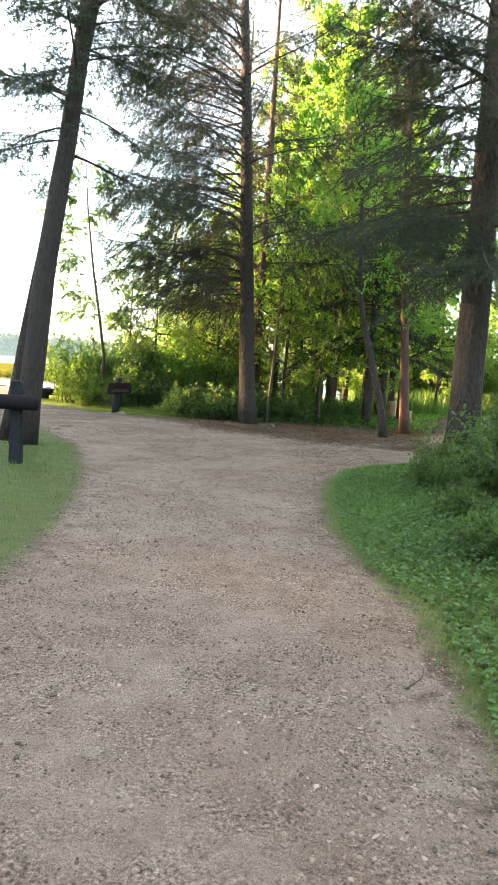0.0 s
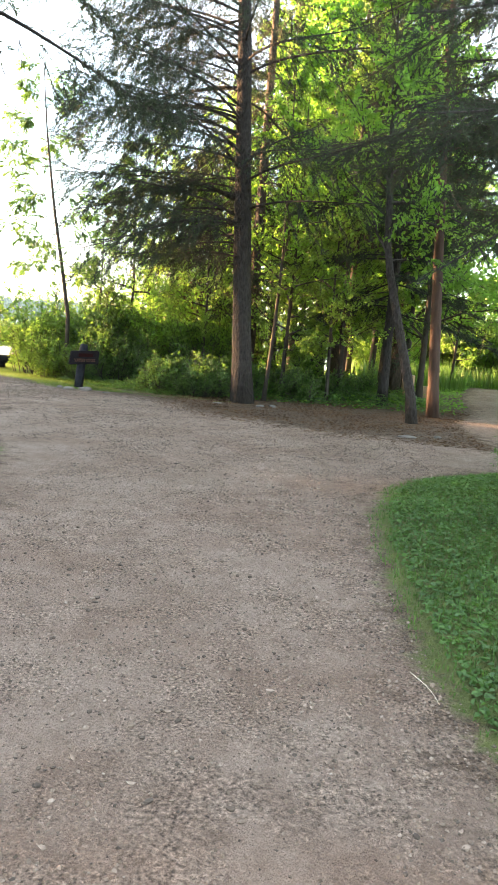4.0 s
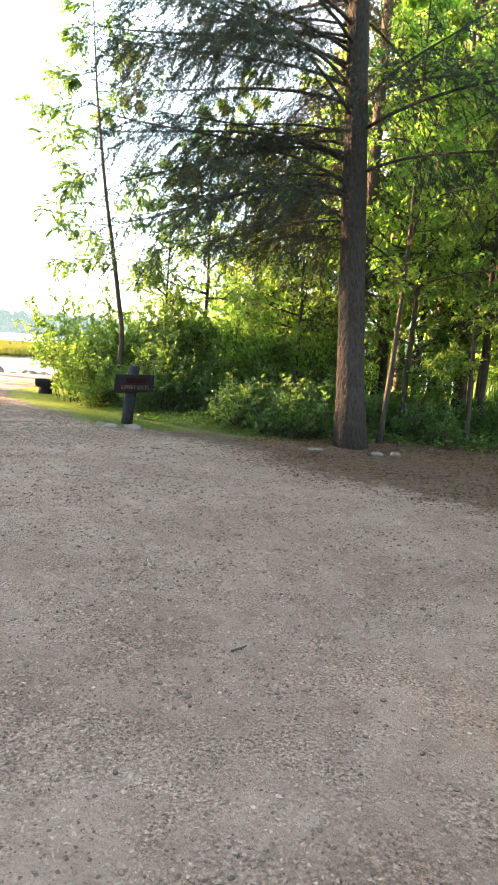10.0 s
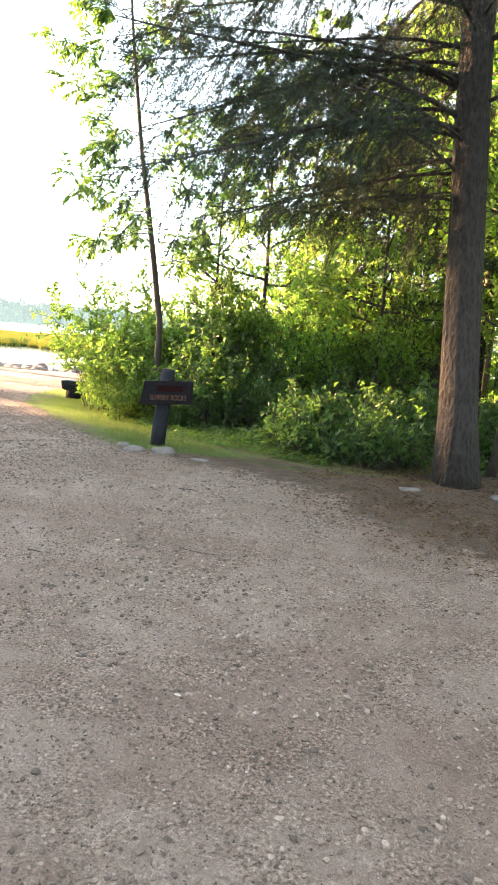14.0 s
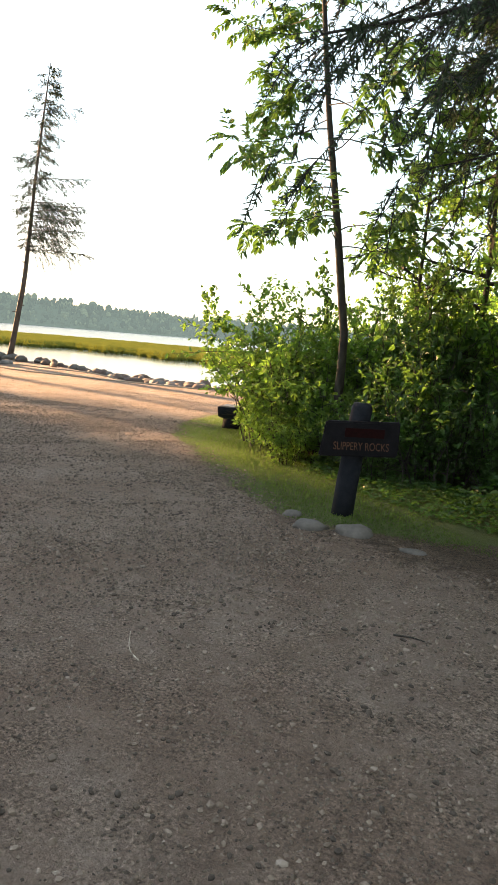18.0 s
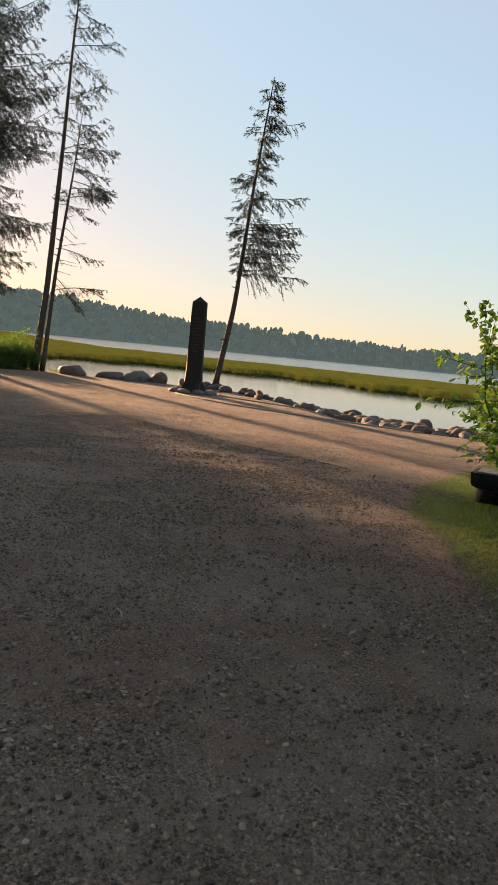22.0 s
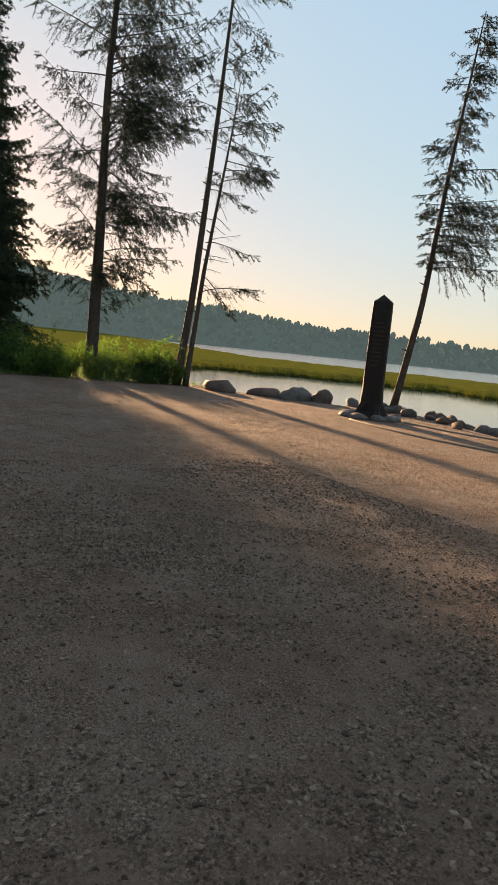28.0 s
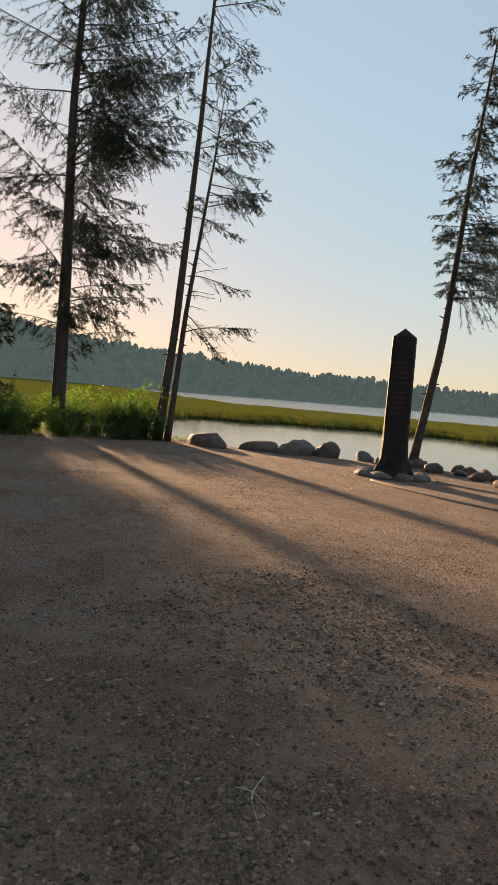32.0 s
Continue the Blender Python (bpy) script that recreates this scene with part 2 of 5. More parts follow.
NEEDLE = leaf_material("spruce_needles", (0.02, 0.034, 0.025), (0.06, 0.086, 0.064), (0.105, 0.145, 0.07), 0.25, 0.8)
NEEDLE_DRY = leaf_material("dry_needles", (0.10, 0.07, 0.035), (0.2, 0.14, 0.075), (0.2, 0.13, 0.05), 0.3, 0.7)
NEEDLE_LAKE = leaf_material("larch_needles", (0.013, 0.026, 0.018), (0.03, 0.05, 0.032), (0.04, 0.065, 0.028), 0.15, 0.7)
LEAF = leaf_material("broad_leaves", (0.04, 0.12, 0.022), (0.12, 0.26, 0.05), (0.33, 0.66, 0.09), 0.58)
# Sun and shade put into leaf colour: LEAF_LIGHT brighter, LEAF_DARK darker
LEAF_LIGHT = leaf_material("sun_toned_leaves", (0.055, 0.125, 0.022), (0.15, 0.26, 0.05), (0.27, 0.49, 0.075), 0.5)
LEAF_DARK = leaf_material("shade_toned_leaves", (0.018, 0.054, 0.021), (0.082, 0.168, 0.05), (0.19, 0.38, 0.058), 0.45)
LEAF_LOW = leaf_material("low_plant_leaves", (0.03, 0.085, 0.028), (0.09, 0.2, 0.058), (0.15, 0.32, 0.05), 0.4)
LEAF_ASH = leaf_material("ash_leaves", (0.03, 0.075, 0.02), (0.08, 0.155, 0.04), (0.17, 0.34, 0.06), 0.42)
BLADE = leaf_material("grass_blades", (0.035, 0.10, 0.025), (0.095, 0.21, 0.05), (0.18, 0.36, 0.06), 0.4, 0.5)
BLADE_VERGE = leaf_material("verge_grass_blades", (0.062, 0.115, 0.028), (0.15, 0.215, 0.06), (0.22, 0.35, 0.075), 0.4, 0.6)
REED = leaf_material("marsh_reeds", (0.09, 0.11, 0.02), (0.17, 0.18, 0.04), (0.18, 0.20, 0.035), 0.2, 0.95)
STONE = plain("field_stone", (0.075, 0.07, 0.066), (0.175, 0.162, 0.15), 5, 0.8, 0.02)
STONE_DARK = plain("dark_shore_stone", (0.05, 0.05, 0.052), (0.16, 0.155, 0.15), 5, 0.75, 0.02)
STONE_RED = plain("reddish_stone", (0.05, 0.038, 0.034), (0.15, 0.112, 0.10), 4, 0.8, 0.02)


def pebble_material():
    """Mixed field stones: mostly brown-grey, some dark, a few pale."""
    m, t, s = nodes_of("gravel_stones")
    g = t.nodes.new("ShaderNodeNewGeometry")
    c = ramp(t, g.outputs["Random Per Island"], [(0.0, (0.026, 0.021, 0.018)), (0.3, (0.07, 0.054, 0.043)), (0.58, (0.18, 0.138, 0.107)), (0.83, (0.255, 0.2, 0.16)), (0.97, (0.3, 0.243, 0.2)), (1.0, (0.37, 0.315, 0.27))])
    c = mixed(t, 0.2, c, ramp(t, noise_at(t, place(t), 90.0, 3), [(0.3, (0.1, 0.08, 0.065)), (0.7, (0.3, 0.24, 0.195))]))
    t.links.new(c, s.inputs["Base Color"])
    s.inputs["Roughness"].default_value = 0.88
    return m


PEBBLE = pebble_material()
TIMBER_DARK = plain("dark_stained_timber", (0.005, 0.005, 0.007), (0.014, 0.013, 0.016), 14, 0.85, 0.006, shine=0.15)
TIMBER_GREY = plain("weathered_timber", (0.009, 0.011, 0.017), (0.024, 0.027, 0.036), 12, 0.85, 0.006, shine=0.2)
TIMBER_TOP = plain("bleached_timber", (0.12, 0.105, 0.09), (0.27, 0.24, 0.21), 12, 0.7, 0.005)
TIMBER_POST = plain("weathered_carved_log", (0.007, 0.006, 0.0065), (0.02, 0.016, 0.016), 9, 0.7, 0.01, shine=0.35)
TIMBER_PALE = plain("pale_sawn_timber", (0.20, 0.16, 0.12), (0.38, 0.32, 0.25), 10, 0.7, 0.005)
PAINT_ORANGE = plain("faded_orange_paint", (0.045, 0.018, 0.01), (0.14, 0.06, 0.028), 30, 0.7, 0)
PAINT_RED = plain("dull_red_paint", (0.01, 0.003, 0.003), (0.022, 0.005, 0.005), 30, 0.9, 0, shine=0.1)
PAINT_YELLOW = plain("worn_yellow_paint", (0.03, 0.015, 0.01), (0.075, 0.035, 0.02), 30, 0.7, 0)
TWIG = plain("dry_twig", (0.34, 0.29, 0.23), (0.62, 0.55, 0.46), 20, 0.8, 0)


# ---- mesh helpers ----
def mesh_of(name, V, F, material, smooth=False):
    """A mesh from arrays of places and of faces with equally many corners."""
    V, F = np.asarray(V, np.float32), np.asarray(F, np.int32)
    me = bpy.data.meshes.new(name)
    me.vertices.add(len(V))
    me.vertices.foreach_set("co", V.ravel())
    k = F.shape[1]
    me.loops.add(F.size)
    me.loops.foreach_set("vertex_index", F.ravel())
    me.polygons.add(len(F))
    me.polygons.foreach_set("loop_start", np.arange(0, F.size, k, dtype=np.int32))
    me.polygons.foreach_set("loop_total", np.full(len(F), k, np.int32))
    me.polygons.foreach_set("use_smooth", np.full(len(F), smooth, bool))
    me.update(calc_edges=True)
    me.materials.append(material)
    return me


def bm_mesh(name, bm, material, smooth=False):
    me = bpy.data.meshes.new(name)
    bm.to_mesh(me)
    bm.free()
    me.materials.append(material)
    if smooth:
        me.polygons.foreach_set("use_smooth", np.ones(len(me.polygons), bool))
    return me


def part(name, me, parent, label=""):
    ob = new(name, me)
    ob.parent = parent
    return tagged(ob, label)


def empty(name, at, label, category, group="", rz=0.0, kind=""):
    ob = new(name)
    ob.matrix_basis = pose(*at, 0, 0, rz)
    return tagged(ob, label, category, group, kind)


def join(blocks):
    """One array of places and one of faces from several."""
    Vs, Fs, n = [], [], 0
    for V, F in blocks:
        Vs.append(np.asarray(V, float))
        Fs.append(np.asarray(F) + n)
        n += len(V)
    return np.concatenate(Vs), np.concatenate(Fs)


def unit(a):
    return a / np.maximum(np.linalg.norm(a, axis=-1, keepdims=True), 1e-9)


def tube(points, radii, sides=8, rng=None, rough=0.0):
    """A tapered tube of quads along a line of points, with closed ends."""
    P, R = np.asarray(points, float), np.asarray(radii, float)
    d = unit(np.gradient(P, axis=0))
    ref = np.where(np.abs(d[:, 2:3]) > 0.9, [[1.0, 0, 0]], [[0, 0, 1.0]])
    u = unit(np.cross(d, ref))
    w = np.cross(d, u)
    a = np.linspace(0, 2 * np.pi, sides, endpoint=False)
    rad = R[:, None] * (1 + (rng.normal(0, rough, (len(P), sides)) if rough else 0))
    V = P[:, None] + rad[..., None] * (np.cos(a)[:, None] * u[:, None] + np.sin(a)[:, None] * w[:, None])
    n = len(P)
    i, j = np.meshgrid(np.arange(n - 1), np.arange(sides), indexing="ij")
    q = np.stack([i * sides + j, i * sides + (j + 1) % sides, (i + 1) * sides + (j + 1) % sides, (i + 1) * sides + j], -1).reshape(-1, 4)
    V = np.concatenate([V.reshape(-1, 3), P[:1], P[-1:]])
    c0, c1 = n * sides, n * sides + 1
    cap = []
    for k in range(0, sides, 2):
        cap.append([c0, (k + 2) % sides, (k + 1) % sides, k])
        b = (n - 1) * sides
        cap.append([c1, b + k, b + (k + 1) % sides, b + (k + 2) % sides])
    return V, np.concatenate([q, np.array(cap)])


def sticks(A, B, ra, rb):
    """Three-sided straight twigs from A to B, as quads."""
    A, B = np.asarray(A), np.asarray(B)
    d = unit(B - A)
    u = unit(np.cross(d, np.where(np.abs(d[:, 2:3]) > 0.9, [[1.0, 0, 0]], [[0, 0, 1.0]])))
    w = np.cross(d, u)
    ang = np.arange(3) * 2 * np.pi / 3
    ring = np.cos(ang)[None, :, None] * u[:, None] + np.sin(ang)[None, :, None] * w[:, None]
    V = np.concatenate([A[:, None] + ring * np.reshape(ra, (-1, 1, 1)), B[:, None] + ring * np.reshape(rb, (-1, 1, 1))], 1).reshape(-1, 3)
    base = np.arange(len(A))[:, None] * 6
    F = np.concatenate([base + [k, (k + 1) % 3, 3 + (k + 1) % 3, 3 + k] for k in range(3)], 0)
    return V, F


def needles(rng, A, B, per_metre, length, width, spread=0.85):
    """Thin triangles that stand off the lines from A to B."""
    A, B = np.asarray(A), np.asarray(B)
    L = np.linalg.norm(B - A, axis=1)
    n = np.maximum(1, np.round(L * per_metre + rng.uniform(-0.5, 0.5, len(L)))).astype(int)
    idx = np.repeat(np.arange(len(A)), n)
    s = rng.uniform(0, 1.04, len(idx))[:, None]
    d = unit(B - A)[idx]
    r = rng.normal(size=(len(idx), 3))
    r = unit(r - (r * d).sum(1, keepdims=True) * d)
    p = A[idx] + (B - A)[idx] * s
    way = unit(d * rng.uniform(0.35, 0.9, (len(idx), 1)) + r * spread)
    side = unit(np.cross(way, rng.normal(size=(len(idx), 3)))) * width / 2
    tip = p + way * (length * rng.uniform(0.6, 1.2, (len(idx), 1)))
    V = np.stack([p - side, p + side, tip], 1).reshape(-1, 3)
    return V, np.arange(len(V)).reshape(-1, 3)


def leaf_cards(rng, P, D, length, width, flat=0.5, fold=0.18):
    """Leaves of two folded halves from the places P along the ways D."""
    n = len(P)
    D = unit(D)
    up = unit(np.array([[0, 0, 1.0]]) * flat + rng.normal(size=(n, 3)) * (1 - flat))
    side = unit(np.cross(D, up))
    nor = np.cross(side, D)
    L = length * rng.uniform(0.65, 1.25, (n, 1))
    Wd = L * width / length / 2
    rise = nor * Wd * fold * 2
    a1, a2 = P + D * L * 0.24, P + D * L * 0.62
    V = np.stack([P, a1 - side * Wd * 0.8 + rise * 0.8, a2 - side * Wd * 0.92 + rise, P + D * L - nor * L * 0.1, a2 + side * Wd * 0.92 + rise, a1 + side * Wd * 0.8 + rise * 0.8], 1).reshape(-1, 3)
    b = np.arange(n)[:, None] * 6
    return V, np.concatenate([b + [0, 1, 2], b + [0, 2, 3], b + [0, 3, 4], b + [0, 4, 5]])


def curve_points(points, n):
    """n points on a smooth line through the given ones."""
    P = np.asarray(points, float)
    s = np.linspace(0, len(P) - 1, n)
    i = np.clip(s.astype(int), 0, len(P) - 2)
    f = (s - i)[:, None]
    p0, p1, p2, p3 = P[np.maximum(i - 1, 0)], P[i], P[i + 1], P[np.minimum(i + 2, len(P) - 1)]
    return 0.5 * (2 * p1 + (p2 - p0) * f + (2 * p0 - 5 * p1 + 4 * p2 - p3) * f**2 + (3 * p1 - p0 - 3 * p2 + p3) * f**3)


def at_height(line, z):
    z = np.asarray(z, float)
    return np.stack([np.interp(z, line[:, 2], line[:, k]) for k in range(3)], -1)


# ---- the ground ----
GRASS_RIGHT = [(0.92, -9), (0.95, 2.6), (0.9, 3.4), (0.86, 4.5), (0.58, 5.6), (0.36, 7), (0.36, 8.5), (0.45, 10), (0.75, 11.2), (1.2, 12.0),
               (1.8, 12.6), (2.6, 13.2), (4.5, 13.7), (12, 13.2), (30, 10), (30, -9)]
GRASS_LEFT = [(-2.0, -9), (-1.95, 3), (-2.0, 4.6), (-2.08, 5.6), (-2.35, 7.3), (-2.85, 9.2), (-3.8, 11.8), (-4.6, 13), (-5.3, 14.2), (-6.5, 15),
              (-10, 14.5), (-30, 10), (-30, -9)]
VERGE = [(-1.2, 19.3), (-1.7, 18.8), (-2.7, 18.55), (-3.8, 18.85), (-4.75, 19.2), (-5.73, 19.65), (-6.6, 20.3), (-7.1, 20.7), (-7.95, 21.65), (-9.2, 22.95),
         (-9.9, 24.0), (-10.3, 25.5), (-10.8, 28), (-11.3, 31), (-11.5, 33), (-4, 40), (4, 44), (2.5, 30), (1.5, 21.3), (0.5, 20.6), (-0.6, 20.3)]
GRAVEL = [(-1.9, -12), (-30, -12), (-29, 10), (-28.5, 18), (-30.3, 23.5), (-31, 26), (-30.3, 29.5), (-28, 32.4), (-24.5, 34.6), (-20, 35), (-17, 34.4), (-14, 35), (-11.4, 33),
          (-9.2, 23), (-5.7, 19.6), (-2.7, 18.4), (-2.3, 17.6), (-1.64, 16.95), (-0.95, 16.6), (-0.37, 16.2), (0.5, 15.8), (1.3, 15.7), (2.0, 15.5), (3, 15.3), (5, 15.5),
          (12, 16), (30, 14), (30, 10), (0.9, 10), (0.9, -12)]
TRAIL = [(3.3, 18.8), (4.1, 21), (4.9, 24), (5.6, 28), (8, 36), (10, 36), (7.6, 28), (6.4, 24), (5.6, 21), (5.6, 18.5), (5, 15.4), (3.2, 15.2)]
SHORE = np.array([(-400, -60), (-90, 24), (-66, 31.5), (-45, 31.5), (-36, 31.4), (-33, 31.6), (-30, 31.9), (-27, 33.6), (-24.3, 35.3), (-20, 35.4), (-17, 35.0), (-14.5, 35.3), (-10, 37.5), (-4, 42), (5, 50), (40, 75), (400, 330)])


def signed(poly, X, Y):
    """Distance to the edge of a polygon, positive inside."""
    P = np.array(poly, float)
    best, inside = np.full(X.shape, 1e9), np.zeros(X.shape, bool)
    for (ax, ay), (bx, by) in zip(P, np.roll(P, -1, 0)):
        ex, ey = bx - ax, by - ay
        s = np.clip(((X - ax) * ex + (Y - ay) * ey) / (ex * ex + ey * ey), 0, 1)
        best = np.minimum(best, np.hypot(X - ax - s * ex, Y - ay - s * ey))
        cross = (ay > Y) != (by > Y)
        inside ^= cross & (X < ax + (Y - ay) * ex / (ey if ey else 1e-9))
    return np.where(inside, best, -best)


def wave(X, Y, k=1.0):
    return (np.sin(0.9 * k * X + 1.3 * np.sin(0.5 * k * Y)) + np.sin(1.1 * k * Y + 1.7 * np.sin(0.43 * k * X + 1)) + 0.6 * np.sin(2.3 * k * X - 1.9 * k * Y)) / 2.6


def ground_z(X, Y):
    X, Y = np.asarray(X, float), np.asarray(Y, float)
    s = Y - np.interp(X, SHORE[:, 0], SHORE[:, 1])
    wide = np.interp(X, [-24, -17], [0.9, 4.5])
    drop = np.clip((s + wide) / (wide + 2.5), 0, 1)
    z = 0.012 * wave(X, Y) - 1.5 * (drop * drop * (3 - 2 * drop)) ** 1.0 * np.where(s > -8, 1, 0)
    z = np.where(s > 0, np.minimum(z, -0.45), z)
    soft = np.clip(signed(GRASS_RIGHT, X, Y) / 1.2, 0, 1) + np.clip(signed(GRASS_LEFT, X, Y) / 1.5, 0, 1)
    return z + 0.05 * soft + np.where((Y > 24) & (X > -8), 0.04, 0) * np.clip((Y - 24) / 8, 0, 1)


def spaced(a, b, step, far):
    core = np.arange(a, b + step / 2, step)
    out = [step]
    while sum(out) < far:
        out.append(out[-1] * 1.35)
    ex = np.cumsum(out)
    return np.concatenate([(a - ex)[::-1], core, b + ex])


gx, gy = spaced(-37, 12, 0.2, 2600), spaced(-6, 40, 0.2, 2600)
GX, GY = np.meshgrid(gx, gy, indexing="ij")
GV = np.stack([GX, GY, ground_z(GX, GY)], -1).reshape(-1, 3)
ii, jj = np.meshgrid(np.arange(len(gx) - 1), np.arange(len(gy) - 1), indexing="ij")
GF = np.stack([ii * len(gy) + jj, (ii + 1) * len(gy) + jj, (ii + 1) * len(gy) + jj + 1, ii * len(gy) + jj + 1], -1).reshape(-1, 4)
gravel_mask = np.clip(0.5 + np.maximum(np.minimum(signed(GRAVEL, GX, GY), -np.maximum(signed(GRASS_RIGHT, GX, GY), signed(GRASS_LEFT, GX, GY))), signed(TRAIL, GX, GY)) / 1.8, 0, 1)
grass_mask = np.clip(0.5 + np.maximum(np.maximum(signed(GRASS_RIGHT, GX, GY), signed(GRASS_LEFT, GX, GY)), signed(VERGE, GX, GY) - 1.15 * np.clip((GX + 5.3) / 1.6, 0, 1) * (GY < 24)) / 0.6, 0, 1)
grass_mask = np.maximum(grass_mask, np.where((GX < -31) | (GY > 22) & (GX > -3), 0.75, 0) * (gravel_mask < 0.2))
gm, tm = gravel_mask.reshape(-1), grass_mask.reshape(-1)
stony = (gm[GF].mean(1) > 0.5)


def ground_piece(name, faces, label, category):
    used = np.unique(faces)
    remap = np.zeros(len(GV), int)
    remap[used] = np.arange(len(used))
    me = mesh_of(name, GV[used], remap[faces], GROUND, True)
    for key, val in (("gravel", gm), ("grass", tm)):
        me.attributes.new(key, "FLOAT", "POINT").data.foreach_set("value", val[used].astype(np.float32))
    return tagged(new(name, me), label, category, kind="structure")


ground_piece("ground", GF[~stony], "brown forest soil and grassy earth around the gravel", "ground")
ground_piece("road", GF[stony], "worn grey-brown gravel road and open gravel square", "road")

# The lake, its reed beds and the far shore
water_x, water_y = np.linspace(-1800, 600, 60), np.linspace(-400, 1600, 60)
WX, WY = np.meshgrid(water_x, water_y, indexing="ij")
wi, wj = np.meshgrid(np.arange(59), np.arange(59), indexing="ij")
WF = np.stack([wi * 60 + wj, (wi + 1) * 60 + wj, (wi + 1) * 60 + wj + 1, wi * 60 + wj + 1], -1).reshape(-1, 4)
tagged(new("water", mesh_of("water", np.stack([WX, WY, np.full(WX.shape, -0.36)], -1).reshape(-1, 3), WF, WATER)), "calm pale lake water that mirrors the morning sky", "lake", kind="structure")


def eye_fan(yaw, far, z=0.0):
    """A place at a bearing (degrees left of +y) and distance from the middle of the square."""
    a = np.radians(yaw)
    return np.stack([-9 - far * np.sin(a), 18 + far * np.cos(a), np.broadcast_to(z, np.shape(far + 0 * a))], -1)


def near_reeds(yaw):
    return np.interp(yaw, [5, 20, 32, 40, 50, 60, 66, 72, 78, 95], [30, 42, 47, 54, 55, 52, 42, 30, 27, 30]) + 1.0 * np.sin(yaw * 1.1) + 0.35 * np.sin(yaw * 5.7)


def far_reeds(yaw):
    return np.interp(yaw, [5, 30, 45, 57, 61, 65, 69, 95], [85, 88, 95, 105, 150, 320, 640, 640])


rng = np.random.default_rng(5)
yaws = np.linspace(5, 95, 240)
rows_r = np.linspace(0, 1, 26) ** 2.2
MY, MR = np.meshgrid(yaws, rows_r, indexing="ij")
dist_r = near_reeds(MY) + (far_reeds(MY) - near_reeds(MY)) * MR
MV = eye_fan(MY, dist_r).reshape(-1, 3)
MV[:, 2] = np.interp(MR.ravel() * 40, [0, 0.6, 2], [-0.34, -0.1, 0.14]) + 0.035 * rng.normal(size=MR.size) * (MR.ravel() > 0)
mi, mj = np.meshgrid(np.arange(239), np.arange(25), indexing="ij")
MF = np.stack([mi * 26 + mj, mi * 26 + mj + 1, (mi + 1) * 26 + mj + 1, (mi + 1) * 26 + mj], -1).reshape(-1, 4)
BED = plain("reed_bed", (0.085, 0.096, 0.018), (0.13, 0.138, 0.03), 0.4, 1.0, 0.0, shine=0.0)
tagged(new("reed_bed", mesh_of("reed_bed", MV, MF, BED, True)), "flat yellow-green bed of reeds standing in the lake", "marsh", kind="stuff")
nb = 60000
by = rng.uniform(5, 95, nb)
br = near_reeds(by) - 0.6 + (np.minimum(far_reeds(by), 330) - near_reeds(by)) * rng.uniform(0, 1, nb) ** 2.2
bh = rng.uniform(0.4, 0.6, nb) * np.clip((br - near_reeds(by) + 2.0) / 3.0, 0.5, 1)
bp = eye_fan(by, br, -0.36)
bw = 0.02 + br * 0.00055
lean = rng.normal(0, 0.14, (nb, 3)) * [1, 1, 0]
side = unit(np.cross(bp - [-9, 18, 1], [0, 0, 1.0])) * bw[:, None]
RV = np.stack([bp - side, bp + side, bp + [0, 0, 1] * bh[:, None] + lean], 1).reshape(-1, 3)
tagged(new("reeds", mesh_of("reeds", RV, np.arange(3 * nb).reshape(-1, 3), REED)), "tall yellow-green marsh reeds along the water", "reeds", kind="stuff")

# The wooded far shore: a low ridge with many trees on it
SKY_YAW = [-60, 5, 29, 33, 37, 41, 46, 50, 54, 58, 64, 72, 75, 80, 100, 130]
SKY_UP = [1.9, 1.7, 1.75, 1.78, 1.9, 2.05, 2.4, 2.45, 2.6, 3.1, 3.55, 4.4, 5.3, 5.6, 5.6, 4.4]
ry = np.linspace(-60, 130, 200)
top = np.tan(np.radians(np.interp(ry, SKY_YAW, SKY_UP))) * 700
ridge = []
for d, k in ((680, 0.0), (690, 0.2), (708, 0.7), (735, 1.0), (900, 0.8)):
    ridge.append(eye_fan(ry, np.full(200, float(d)), -0.45 + np.maximum(top - 4.5, 2) * k))
HV = np.stack(ridge, 1).reshape(-1, 3)
hi, hj = np.meshgrid(np.arange(199), np.arange(4), indexing="ij")
HF = np.stack([hi * 5 + hj, hi * 5 + hj + 1, (hi + 1) * 5 + hj + 1, (hi + 1) * 5 + hj], -1).reshape(-1, 4)
tagged(new("backdrop_ridge", mesh_of("backdrop_ridge", HV, HF, DISTANT, True)), "blue-green wooded ridge across the lake, hazed by a faint glow", "hill", kind="structure")
nt = 20000
ty = rng.uniform(-60, 128, nt)
ts = rng.uniform(0, 1, nt) ** 0.8
tdist = 682 + 60 * ts
tz = np.maximum(np.tan(np.radians(np.interp(ty, SKY_YAW, SKY_UP))) * 700 - 4.5, 2) * np.interp(ts, [0, 0.17, 0.47, 0.92, 1], [0, 0.2, 0.7, 1.0, 1.0])
th = 2.4 + 4.2 * rng.random(nt) ** 2.6 + 1.3 * np.sin(ty * 1.7) * np.sin(ty * 0.63 + 1) + 0.8 * np.sin(ty * 7.3) * np.sin(ty * 3.1) + np.where(rng.random(nt) < 0.05, 2.0, 0)
conifer = rng.random(nt) < 0.08
a6 = np.arange(4) * np.pi * 0.5
prof_c = [(0.0, 0.16), (0.3, 0.17), (0.62, 0.1), (1.0, 0.012)]
prof_b = [(0.0, 0.1), (0.35, 0.42), (0.72, 0.4), (1.0, 0.16)]
base = eye_fan(ty, tdist, tz - 1.0)
levels = np.where(conifer[:, None, None], np.array(prof_c)[None], np.array(prof_b)[None])
